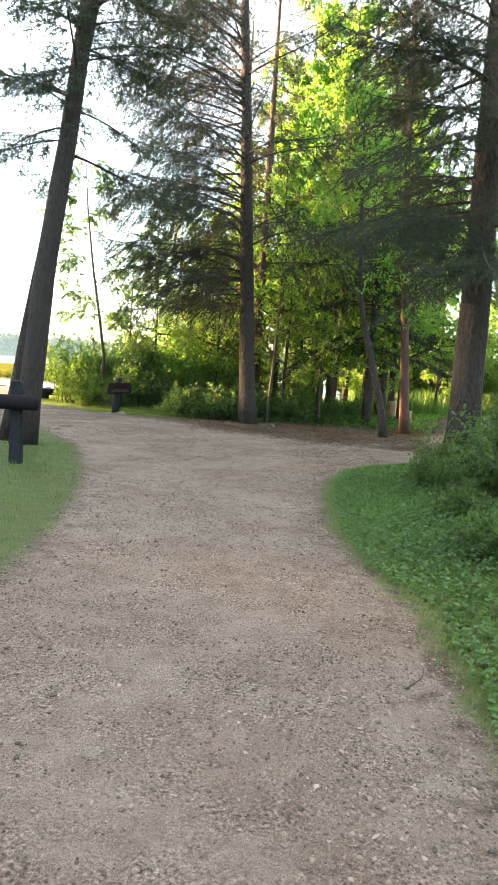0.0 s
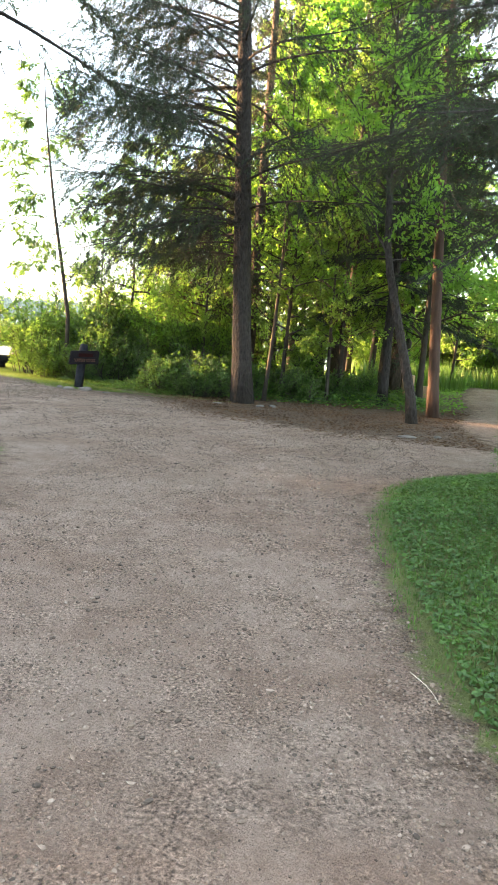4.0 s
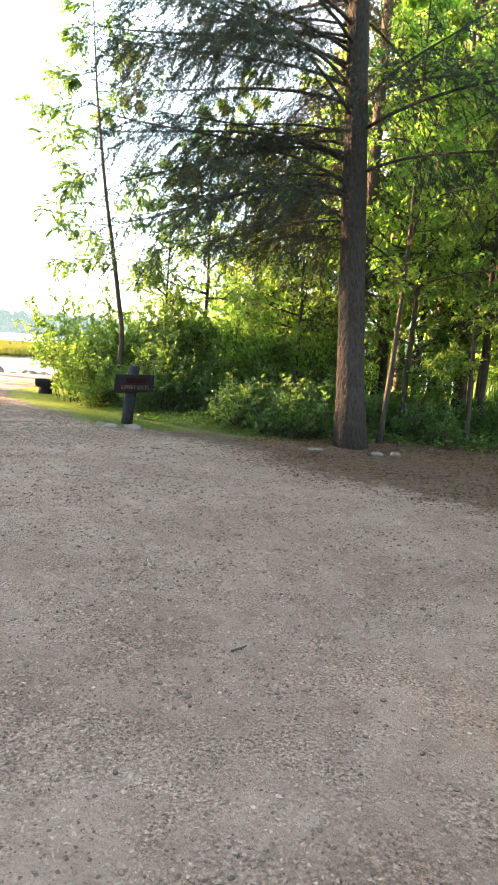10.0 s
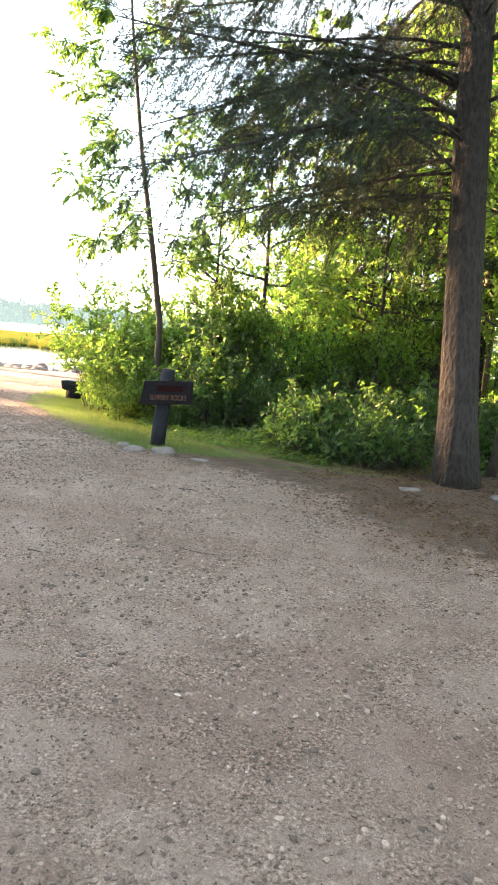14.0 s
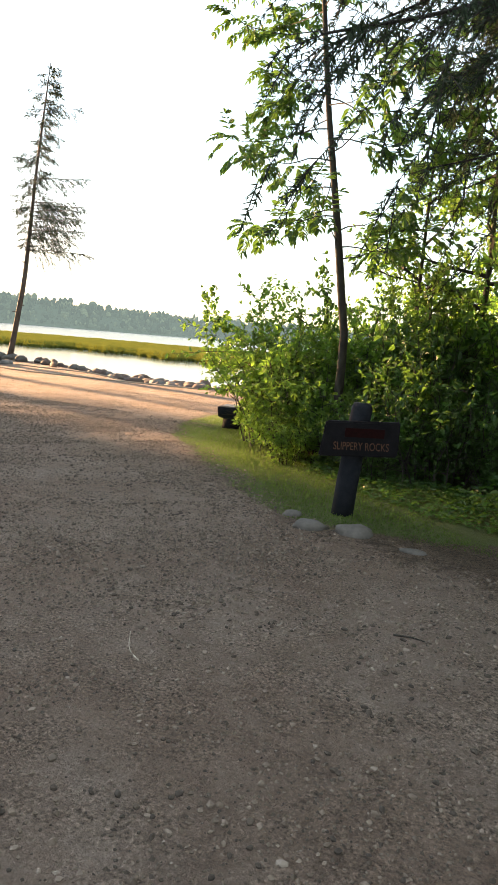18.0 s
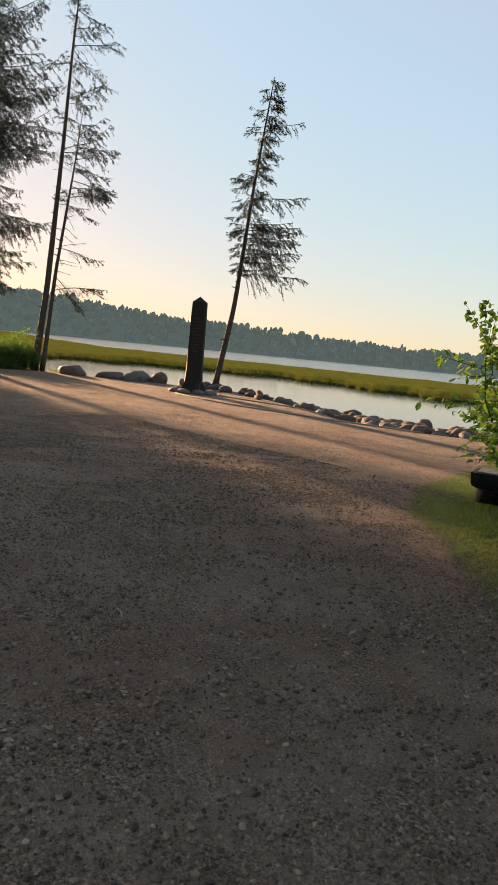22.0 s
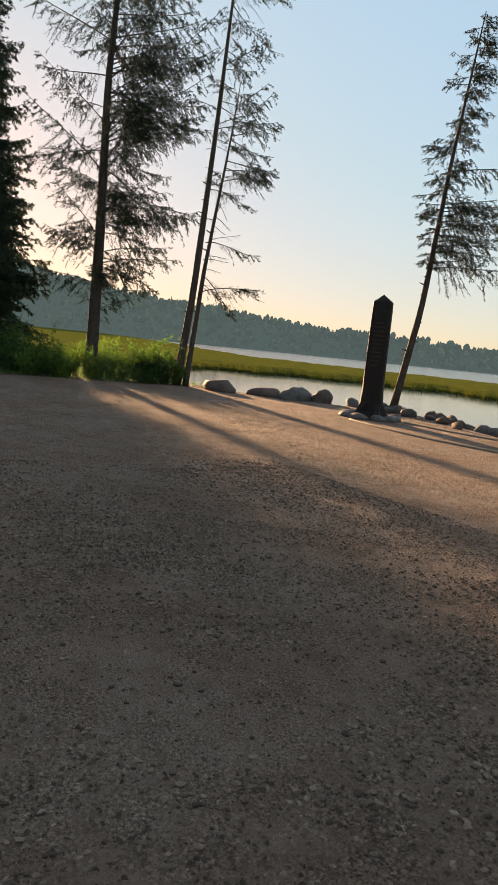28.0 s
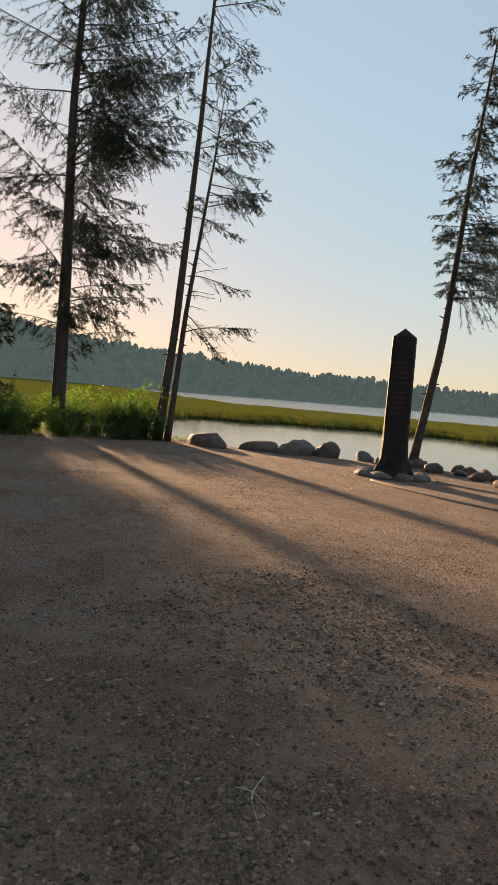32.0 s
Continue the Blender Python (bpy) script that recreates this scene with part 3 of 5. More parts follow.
rad = levels[..., 1] * th[:, None] * rng.uniform(0.5, 1.25, nt)[:, None]
ring = rad[..., None] * rng.uniform(0.55, 1.35, (nt, 4, 4))
zz = levels[..., 0][..., None] * th[:, None, None] + rng.normal(0, 0.25, (nt, 4, 4))
FV = np.stack([base[:, None, None, 0] + ring * np.cos(a6), base[:, None, None, 1] + ring * np.sin(a6), base[:, None, None, 2] + zz], -1).reshape(-1, 3)
k = np.arange(nt)[:, None] * 16
FF = np.concatenate([k + [l * 4 + j, l * 4 + (j + 1) % 4, l * 4 + 4 + (j + 1) % 4, l * 4 + 4 + j] for l in range(3) for j in range(4)])
tagged(new("backdrop_woods", mesh_of("backdrop_woods", FV, FF, DISTANT)), "distant mixed forest, its morning haze a faint glow in the material", "forest", kind="stuff")


# ---- trees ----
def conifer_arrays(rng, line, r0, height, first, reach, count, rise=0.15, droop=0.45, bare=0.35, density=50, needle=0.075, wide=0.017, az0=None, az_spread=None,
                   twig_gap=0.13, dead_below=0.0, top_r=0.04, hang=0.25, reach_of=None, sub=4, low=1.05, keep=0.75, wild=0.2, lee=1.0, bare_low=1.0, dense_low=1.0, tip=0.8, boughs=()):
    """Trunk, limbs and foliage of a conifer along the line of its trunk."""
    tz = np.linspace(0, 1, 22)
    trunk_line = at_height(line, tz * height)
    rr = r0 * (1 - tz) ** 0.85 + top_r * tz * 0.3
    rr[0] *= 1.22
    rr[1] *= 1.04
    trunk = tube(trunk_line, np.maximum(rr, 0.012), 14, rng, 0.025)
    limbs, foliage = [], []
    for n in range(count + len(boughs)):
        f = (n + rng.uniform(0, 1)) / count
        z0 = first + (height * 0.985 - first) * f ** low
        az = rng.uniform(0, 2 * np.pi) if az0 is None or rng.random() > keep else az0 + rng.normal(0, az_spread)
        full = reach * ((1 - f) ** 0.75 if reach_of is None else reach_of(f)) * rng.uniform(0.65 - wild * 0.8, 1.05 + wild * 0.5) + 0.22
        full = min(full, reach)
        if az0 is not None and math.cos(az - az0) < 0.45:
            full *= lee
        if n >= count:
            z0, full, az = boughs[n - count][0], boughs[n - count][1], az0 + boughs[n - count][2]
            f = (z0 - first) / (height - first)
        dead = z0 < dead_below and rng.random() < 0.65
        if dead:
            full *= rng.uniform(0.25, 0.6)
        m = 9
        s = np.linspace(0, 1, m)
        way = np.array([np.cos(az), np.sin(az), 0.0])
        across = np.array([-way[1], way[0], 0.0])
        bend = rng.normal(0, 0.12)
        p0 = at_height(line, z0)
        lift = rise * (1.0 + 0.9 * f) + rng.normal(0, wild) if n < count else 0.27
        zprof = full * (lift * s - droop * (1 - 0.75 * f) * s**2 + droop * 0.45 * s**3) * rng.uniform(0.8, 1.2)
        L = p0 + way * (full * s)[:, None] + across * (full * bend * s**2)[:, None]
        L[:, 2] += zprof
        rl = np.maximum(0.006 + 0.0062 * full * (1 - s) ** 0.9, 0.004)
        blocks = [tube(L, rl, 6)]
        n_tw = max(4, int(full / twig_gap)) * 2
        u = np.clip(0.08 + 0.92 * (np.arange(n_tw) + rng.random(n_tw)) / n_tw, 0, 1)
        u = u[rng.random(n_tw) > 0.12]
        n_tw = len(u)
        P0 = np.stack([np.interp(u, s, L[:, c]) for c in range(3)], -1)
        sgn = np.where(np.arange(n_tw) % 2 == 0, 1.0, -1.0)
        tl = np.minimum((0.40 * full * (1 - u) ** tip + 0.15) * rng.uniform(0.45, 1.15, n_tw), 1.1) * (0.45 if dead else 1.0)
        d = unit(way * rng.uniform(0.4, 0.9, (n_tw, 1)) + across * (sgn * rng.uniform(0.35, 0.9, n_tw))[:, None] + np.stack([0 * u, 0 * u, rng.uniform(-1, 0.35, n_tw) * hang * 2], -1))
        P1 = P0 + d * tl[:, None]
        P1[:, 2] -= hang * tl * 0.5
        PA, PB, us = [P0], [P1], [u]
        for w in range(0 if dead else sub):
            v = rng.uniform(0.15, 0.98, (n_tw, 1))
            pp = P0 + (P1 - P0) * v
            d2 = unit(d + across * rng.normal(0, 0.8, (n_tw, 1)) + np.stack([0 * u, 0 * u, rng.normal(-0.3 - hang, 0.4, n_tw)], -1))
            PA.append(pp), PB.append(pp + d2 * (tl * rng.uniform(0.22, 0.5, n_tw))[:, None]), us.append(u + 0.12)
        PA, PB, us = np.concatenate(PA), np.concatenate(PB), np.concatenate(us)
        blocks.append(sticks(PA, PB, np.full(len(PA), 0.0042), np.full(len(PA), 0.002)))
        limbs.append(join(blocks))
        live = us > bare * rng.uniform(0.5, 1.25) * (bare_low + (1 - bare_low) * min(1.0, f / 0.25))
        if not dead and live.any():
            foliage.append(needles(rng, PA[live], PB[live], density * (dense_low if f < 0.22 else 1.0), needle, wide))
        else:
            foliage.append(None)
    return trunk, limbs, foliage


def conifer_tree(name, seed, at, line, label, bark, leaf, category="tree", group="", split=False, **how):
    rng = np.random.default_rng(seed)
    tree = empty(name, at, label, category, group)
    trunk, limbs, foliage = conifer_arrays(rng, np.asarray(line, float), **{**how})
    part("trunk", mesh_of("trunk", *trunk, bark, True), tree)
    if split:
        for lv, fv in zip(limbs, foliage):
            limb = part("limb", mesh_of("limb", *lv, bark, True), tree)
            if fv is not None:
                part("foliage", mesh_of("foliage", *fv, leaf), limb)
    else:
        part("branchwork", mesh_of("branchwork", *join(limbs), bark, True), tree)
        live = [f for f in foliage if f is not None]
        part("crown", mesh_of("crown", *join(live), leaf), tree)
    return tree


def broad_arrays(rng, line, r0, height, first, spread, branches, leaves, size, stems=None, lift=0.5, top_r=0.012, pinnate=False):
    """Trunk, branches and leaves of a broadleaf tree."""
    tz = np.linspace(0, 1, 16)
    L = at_height(line, tz * height)
    rr = np.maximum(r0 * (1 - tz) ** 0.8, top_r)
    rr[0] *= 1.3
    trunk = tube(L, rr, 10, rng, 0.03)
    A, B, R = [], [], []
    tips = []
    for n in range(branches):
        f = (n + rng.random()) / branches
        z0 = first + (height * 0.98 - first) * f
        az = n * 2.4 + rng.normal(0, 0.5)
        full = spread * (0.45 + 0.55 * math.sin(math.pi * min(1, 0.25 + 0.75 * f))) * rng.uniform(0.6, 1.15) * (1 - 0.55 * f)
        p = at_height(line, z0)
        d = np.array([np.cos(az), np.sin(az), rng.uniform(0.2, 0.9) * lift * 2])
        r = 0.012 + 0.012 * full
        seg = 5
        for q in range(seg):
            d = unit(d + rng.normal(0, 0.22, 3) + [0, 0, -0.06])
            e = p + d * full / seg
            A.append(p), B.append(e), R.append((r, r * 0.75))
            r *= 0.75
            if q >= 1:
                for w in range(3):
                    d2 = unit(d + rng.normal(0, 0.75, 3))
                    e2 = p + d2 * full * rng.uniform(0.16, 0.38)
                    A.append(p), B.append(e2), R.append((r * 0.6, 0.003))
                    tips.append((p, e2))
                    for x in range(2):
                        m = p + (e2 - p) * rng.uniform(0.4, 0.9)
                        e3 = m + unit(d2 + rng.normal(0, 0.8, 3)) * full * rng.uniform(0.1, 0.2)
                        A.append(m), B.append(e3), R.append((0.004, 0.002))
                        tips.append((m, e3))
            p = e
        tips.append((p - d * 0.2, p))
    Rr = np.array(R)
    br = sticks(np.array(A), np.array(B), Rr[:, 0], Rr[:, 1])
    TA, TB = np.array([a for a, _ in tips]), np.array([b for _, b in tips])
    pick = rng.integers(0, len(TA), leaves)
    s = rng.uniform(0.15, 1.05, leaves)[:, None]
    P = TA[pick] + (TB - TA)[pick] * s + rng.normal(0, size * 0.35, (leaves, 3))
    d = unit(TB - TA)[pick]
    D = unit(d * 0.5 + rng.normal(0, 0.7, (leaves, 3)) + [0, 0, -0.35])
    return trunk, br, leaf_cards(rng, P, D, size, size * 0.6, 0.55)


def broad_tree(name, seed, at, line, label, bark, leaf, category="tree", group="", rz=0.0, **how):
    rng = np.random.default_rng(seed)
    tree = empty(name, at, label, category, group, rz)
    trunk, br, lv = broad_arrays(rng, np.asarray(line, float), **how)
    part("trunk", mesh_of("trunk", *trunk, bark, True), tree)
    part("branchwork", mesh_of("branchwork", *br, bark), tree)
    part("crown", mesh_of("crown", *lv, leaf), tree)
    return tree


def bush(name, seed, at, label, leaf, wide, tall, stems, leaves, size, category="bush", group="bushes along the verge", drop=0.3):
    rng = np.random.default_rng(seed)
    ob = empty(name, at, label, category, group)
    A, B, R, tips = [], [], [], []
    for n in range(stems):
        az = rng.uniform(0, 2 * np.pi)
        r = wide * 0.25 * math.sqrt(rng.random())
        p = np.array([r * math.cos(az), r * math.sin(az), 0.0])
        d = unit(np.array([math.cos(az) * rng.uniform(0.05, 0.4) * wide / tall, math.sin(az) * rng.uniform(0.05, 0.4) * wide / tall, 1.0]))
        full = tall * rng.uniform(0.55, 1.1)
        rad = 0.012
        for q in range(6):
            d = unit(d + rng.normal(0, 0.14, 3))
            e = p + d * full / 6
            A.append(p), B.append(e), R.append((rad, rad * 0.8))
            rad *= 0.8
            for w in range(3):
                d2 = unit(d * 0.4 + rng.normal(0, 0.7, 3) + [0, 0, 0.1])
                e2 = e + d2 * rng.uniform(0.18, 0.5) * min(1, wide / 1.5)
                A.append(e), B.append(e2), R.append((0.004, 0.002)), tips.append((e, e2))
            p = e
    Rr = np.array(R)
    part("stemwork", mesh_of("stemwork", *sticks(np.array(A), np.array(B), Rr[:, 0], Rr[:, 1]), BARK_SMOOTH), ob)
    TA, TB = np.array([a for a, _ in tips]), np.array([b for _, b in tips])
    pick = rng.integers(0, len(TA), leaves)
    P = TA[pick] + (TB - TA)[pick] * rng.uniform(0.1, 1.1, leaves)[:, None] + rng.normal(0, size * 0.22, (leaves, 3))
    P[:, 2] = np.maximum(P[:, 2], rng.uniform(0.03, 0.25, leaves) * tall)
    D = unit(unit(TB - TA)[pick] * 0.6 + rng.normal(0, 0.6, (leaves, 3)) + [0, 0, -drop])
    rooted = (P[:, 2] > 0.36 * tall) | (np.hypot(P[:, 0], P[:, 1]) < 0.3 * wide)
    P, D = P[rooted], D[rooted]
    part("foliage", mesh_of("foliage", *leaf_cards(rng, P, D, size, size * 0.58, 0.6), leaf), ob)
    return ob


def z_at(x, y):
    return float(ground_z(x, y))


# The tall spruce by the fork of the road
main = conifer_tree("spruce", 11, (-1.45, 20.0, -0.02), [(0, 0, 0), (-0.18, 0, 2.2), (-0.3, 0, 3.95), (-0.55, -0.05, 7.7), (-0.85, -0.1, 11.5), (-1.2, -0.1, 18)],
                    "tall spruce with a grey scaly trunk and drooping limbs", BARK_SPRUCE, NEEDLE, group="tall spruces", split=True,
                    r0=0.24, height=17.5, first=3.1, reach=4.0, count=150, low=1.05, keep=0.7, wild=0.16, rise=0.32, droop=0.74, bare=0.43, bare_low=1.0, dense_low=1.2, tip=0.35, density=54, needle=0.06, wide=0.012, twig_gap=0.14, reach_of=lambda f: np.interp(f, [0, 0.05, 0.12, 0.3, 0.55, 1], [0.76, 0.95, 1.03, 1.05, 0.92, 0.15]), az0=math.pi * 1.02, az_spread=0.6, dead_below=3.4, hang=0.5)
# A second conifer behind it
slim = conifer_tree("spruce", 12, (-1.75, 25.6, 0), [(0, 0, 0), (0.05, 0, 6), (0.0, 0, 18)], "slim brown-barked spruce standing behind the tall one", BARK_BROWN, NEEDLE, group="tall spruces",
             r0=0.2, height=17, first=2.5, reach=3.0, count=70, bare=0.3)
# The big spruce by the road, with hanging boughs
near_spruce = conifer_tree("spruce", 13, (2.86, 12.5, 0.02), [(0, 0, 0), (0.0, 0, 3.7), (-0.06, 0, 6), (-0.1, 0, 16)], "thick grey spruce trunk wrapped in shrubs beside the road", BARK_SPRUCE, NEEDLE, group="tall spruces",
                           r0=0.29, height=16, first=3.0, reach=3.7, count=112, low=1.2, az0=math.pi * 1.05, az_spread=0.9, keep=0.5, bare=0.15, needle=0.05, wide=0.009, density=95, rise=0.05, droop=0.5, hang=0.35, dead_below=3.4,
                           reach_of=lambda f: np.interp(f, [0, 0.06, 0.14, 0.5, 1], [0.45, 0.62, 0.95, 0.8, 0.15]))
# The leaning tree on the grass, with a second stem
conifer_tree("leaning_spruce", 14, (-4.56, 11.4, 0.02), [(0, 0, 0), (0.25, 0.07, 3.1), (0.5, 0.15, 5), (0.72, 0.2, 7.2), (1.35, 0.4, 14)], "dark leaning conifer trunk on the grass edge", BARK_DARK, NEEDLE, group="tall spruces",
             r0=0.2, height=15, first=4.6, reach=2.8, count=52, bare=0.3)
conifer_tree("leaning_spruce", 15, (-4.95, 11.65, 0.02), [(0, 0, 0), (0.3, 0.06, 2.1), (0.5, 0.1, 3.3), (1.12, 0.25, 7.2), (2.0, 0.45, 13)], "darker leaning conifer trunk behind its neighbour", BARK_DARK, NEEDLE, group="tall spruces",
             r0=0.13, height=13, first=5.5, reach=2.0, count=30, bare=0.3)
# Trees past the side road
broad_tree("crooked_tree", 21, (2.22, 18.5, 0), [(0, 0, 0), (-0.06, 0, 0.5), (-0.38, 0.05, 1.65), (-0.85, 0.1, 3.35), (-1.05, 0.1, 6.1), (-1.2, 0.1, 9)], "crooked slim grey broadleaf tree at the road edge", BARK_SPRUCE, LEAF,
           r0=0.11, height=9, first=3.2, spread=3.0, branches=26, leaves=7000, size=0.105)
conifer_tree("red_pine", 22, (3.02, 20.36, 0), [(0, 0, 0), (-0.27, 0.05, 3.5), (-0.55, 0.1, 7.4), (-0.8, 0.1, 16)], "straight reddish pine trunk, bare below", BARK_PINE, NEEDLE, r0=0.135, height=15, first=4.6, reach=2.9, count=52, bare=0.3)
conifer_tree("spruce", 23, (2.1, 22.5, 0), [(0, 0, 0), (-0.02, 0, 2.3), (0.1, 0, 12)], "dark spruce trunk in the shade of the wood", BARK_DARK, NEEDLE, r0=0.135, height=13, first=2.4, reach=3.2, count=70, bare=0.25, rise=0.0, droop=0.3, hang=0.1)
conifer_tree("red_pine", 24, (1.08, 24.5, 0), [(0, 0, 0), (0.1, 0, 4), (0.1, 0, 13)], "thin pine trunk with a sunlit side", BARK_PINE, NEEDLE, r0=0.11, height=12, first=4.2, reach=2.0, count=40, bare=0.3)
conifer_tree("dead_spruce", 25, (-3.95, 25.9, 0), [(0, 0, 0), (0.05, 0, 3), (0.2, 0, 8)], "slender dying spruce with rusty brown twigs", BARK_PINE, NEEDLE_DRY, r0=0.07, height=6.5, first=0.9, reach=0.9, count=48, bare=0.0, density=40, rise=-0.1, droop=0.4, hang=0.4)
broad_tree("sapling", 26, (-0.98, 20.94, 0), [(0, 0, 0), (0.11, 0, 1.8), (0.17, 0, 3.5), (0.15, 0, 5.3), (0.1, 0, 8)], "thin dark sapling leaning beside the spruce", BARK_SMOOTH, LEAF, r0=0.05, height=8, first=2.6, spread=1.9, branches=20, leaves=3200, size=0.1)

# Broadleaf trees of the wood behind
wood = []
spec = [("maple", 31, 9.5, 3.2, 24, 9500, 0.115, LEAF, "young maple with bright backlit leaves", 0.09),
        ("aspen", 32, 11.5, 2.6, 26, 9000, 0.10, LEAF_LIGHT, "slim aspen with light green leaves", 0.08),
        ("birch", 33, 8.0, 2.4, 22, 7000, 0.10, LEAF_LIGHT, "small birch with yellow-green leaves in a sunlit tone", 0.06)]
for name, seed, hgt, spr, nbr, nlv, siz, mat, label, r0 in spec:
    wood.append((name, hgt, broad_tree(name, seed, (-0.2 + 3.1 * (seed - 31), 27.5 + 2.3 * (seed - 31), 0), [(0, 0, 0), (0.1, 0.05, hgt * 0.4), (-0.05, 0.1, hgt)], label, BARK_SMOOTH, mat, group="trees of the wood",
                                       r0=r0, height=hgt, first=1.2, spread=spr, branches=nbr, leaves=nlv, size=siz)))
wr = np.random.default_rng(77)
spots = [(0.8, 33.0, 0, 2.0), (2.6, 40.0, 1, 2.0), (-0.4, 36.5, 1, 1.9), (0.6, 21.9, 2, 0.8), (-1.2, 31.5, 0, 1.5), (0.9, 37.0, 1, 1.6), (2.2, 36, 0, 1.7), (-5.2, 24.3, 2, 0.88), (-5.9, 23.9, 2, 0.7), (-4.9, 26.6, 1, 0.75), (0.4, 29.6, 0, 1.6), (3.6, 28.5, 0, 1.5), (-2.9, 23.6, 2, 0.75), (-4.8, 29.0, 1, 0.7), (2.8, 32.0, 0, 1.5), 
         (8.2, 24.5, 0, 1.3), (9.6, 29.8, 1, 1.4), (11.5, 21.5, 0, 1.2), (4.2, 52, 0, 1.6), (-6.2, 32.0, 2, 0.7), (12.5, 35, 0, 1.6), (-5.2, 38.0, 1, 0.9),
         (6.8, 12.4, 0, 1.1), (7.6, 8.0, 1, 1.1), (3.4, 24.4, 0, 1.1), (14.5, 33, 1, 1.7),
         (9.5, 53, 0, 1.8), (13, 50, 0, 1.9), (6, 55, 1, 1.8), (13.5, 41, 1, 1.8), (10.5, 26.5, 0, 1.4), (12.0, 17.0, 1, 1.3), (-4.4, 26.4, 2, 0.7), (-3.3, 25.0, 2, 0.85), (-2.4, 27.2, 1, 0.9), (-1.0, 27.5, 0, 1.2), (-0.6, 22.6, 2, 1.0), (1.0, 23.4, 1, 0.95)]
for x, y, kind_i, sc in spots:
    name, hgt, src = wood[kind_i]
    c = copy_thing(src, pose(x, y, z_at(x, y) - 0.02, 0, 0, float(wr.uniform(0, 360))))
    c.scale = (sc, sc, sc)

for x, y, sc in [(1.2, 29.5, 0.95), (-2.9, 28.4, 0.9), (3.0, 26.8, 1.0)]:
    c = copy_thing(slim, pose(x, y, z_at(x, y) - 0.02, 0, 0, float(wr.uniform(0, 360))))
    c.scale = (sc, sc, sc)
    tagged(c, "slim spruce deep in the mixed wood")

# The young ash by the sign
def ash_tree():
    rng = np.random.default_rng(41)
    line = np.array([(0, 0, 0), (0.08, -0.15, 1.6), (-0.12, -0.25, 3.0), (-0.35, -0.35, 4.4), (-0.55, -0.5, 6.2), (-0.7, -0.6, 8.2)])
    tree = empty("young_ash", (-6.5, 22.6, 0), "slim young ash with drooping feathered leaves beside the sign", "tree")
    tz = np.linspace(0, 1, 20)
    L = at_height(line, tz * 8.0)
    part("trunk", mesh_of("trunk", *tube(L, np.maximum(0.062 * (1 - tz) ** 0.7, 0.01), 9, rng, 0.03), BARK_SMOOTH, True), tree)
    A, B, R, P, D = [], [], [], [], []

    def feather(p, d, ln):
        """One compound leaf: a drooping stalk with paired leaflets."""
        prev = p
        for x in range(5):
            d = unit(d + [0, 0, -0.16])
            nxt = prev + d * ln / 5
            A.append(prev), B.append(nxt), R.append((0.002, 0.0014))
            sd = unit(np.cross(d, [0, 0, 1.0]))
            if x >= 1:
                for sg in (-1, 1):
                    P.append(nxt), D.append(unit(d * 0.6 + sd * sg * 0.75 + [0, 0, -0.3]))
            prev = nxt
        P.append(prev), D.append(unit(d + [0, 0, -0.2]))

    for n in range(38):
        f = (n + rng.random()) / 38
        z0 = 2.45 + 5.4 * f
        az = math.pi * rng.choice([0.93, 0.12, rng.uniform(0, 2)], p=[0.46, 0.3, 0.24]) + rng.normal(0, 0.55)
        full = (1.5 * (1 - f) ** 0.5 + 0.35) * rng.uniform(0.55, 1.1) * (0.66 + 0.34 * min(1.0, f / 0.25))
        p = at_height(line, z0)
        d = unit(np.array([math.cos(az), math.sin(az), rng.uniform(-0.15, 0.25)]))
        r, tuft = 0.011, rng.integers(2, 4)
        for q in range(8):
            d = unit(d + rng.normal(0, 0.08, 3) + [0, 0, -0.1 if q < 3 else 0.13])
            e = p + d * full / 8
            A.append(p), B.append(e), R.append((r, r * 0.84))
            r *= 0.84
            if q == 7 or q > 1 and (q + n) % tuft == 0:
                for w in range(6 if q == 7 else 5):
                    feather(e, unit(d * 0.6 + rng.normal(0, 0.6, 3) + [0, 0, 0.25]), rng.uniform(0.2, 0.34))
            p = e
    Rr = np.array(R)
    part("branchwork", mesh_of("branchwork", *sticks(np.array(A), np.array(B), Rr[:, 0], Rr[:, 1]), BARK_SMOOTH), tree)
    part("crown", mesh_of("crown", *leaf_cards(rng, np.array(P), np.array(D), 0.108, 0.05, 0.75, 0.15), LEAF_ASH), tree)


ash_tree()

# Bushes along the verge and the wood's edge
bushes = [bush("hazel_bush", 51, (-7.6, 23.45, 0), "dense bush beside the bench, leaves coloured light green as if sunlit", LEAF_LIGHT, 2.45, 2.0, 38, 9800, 0.08),
          bush("dogwood_bush", 52, (-5.1, 22.5, 0), "bush behind the sign, shade put into its dark green leaf colour", LEAF_DARK, 2.0, 1.5, 24, 3600, 0.084),
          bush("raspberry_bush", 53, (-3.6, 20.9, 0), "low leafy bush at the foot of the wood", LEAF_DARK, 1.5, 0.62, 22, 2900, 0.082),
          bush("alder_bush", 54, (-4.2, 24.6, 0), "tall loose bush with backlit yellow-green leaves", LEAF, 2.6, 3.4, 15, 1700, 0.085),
          bush("sumac_bush", 55, (-7.0, 23.1, 0), "small bush with reddening leaves in a sunlit tone at the verge", LEAF_LIGHT, 1.4, 1.3, 16, 2100, 0.088)]
br = np.random.default_rng(8)
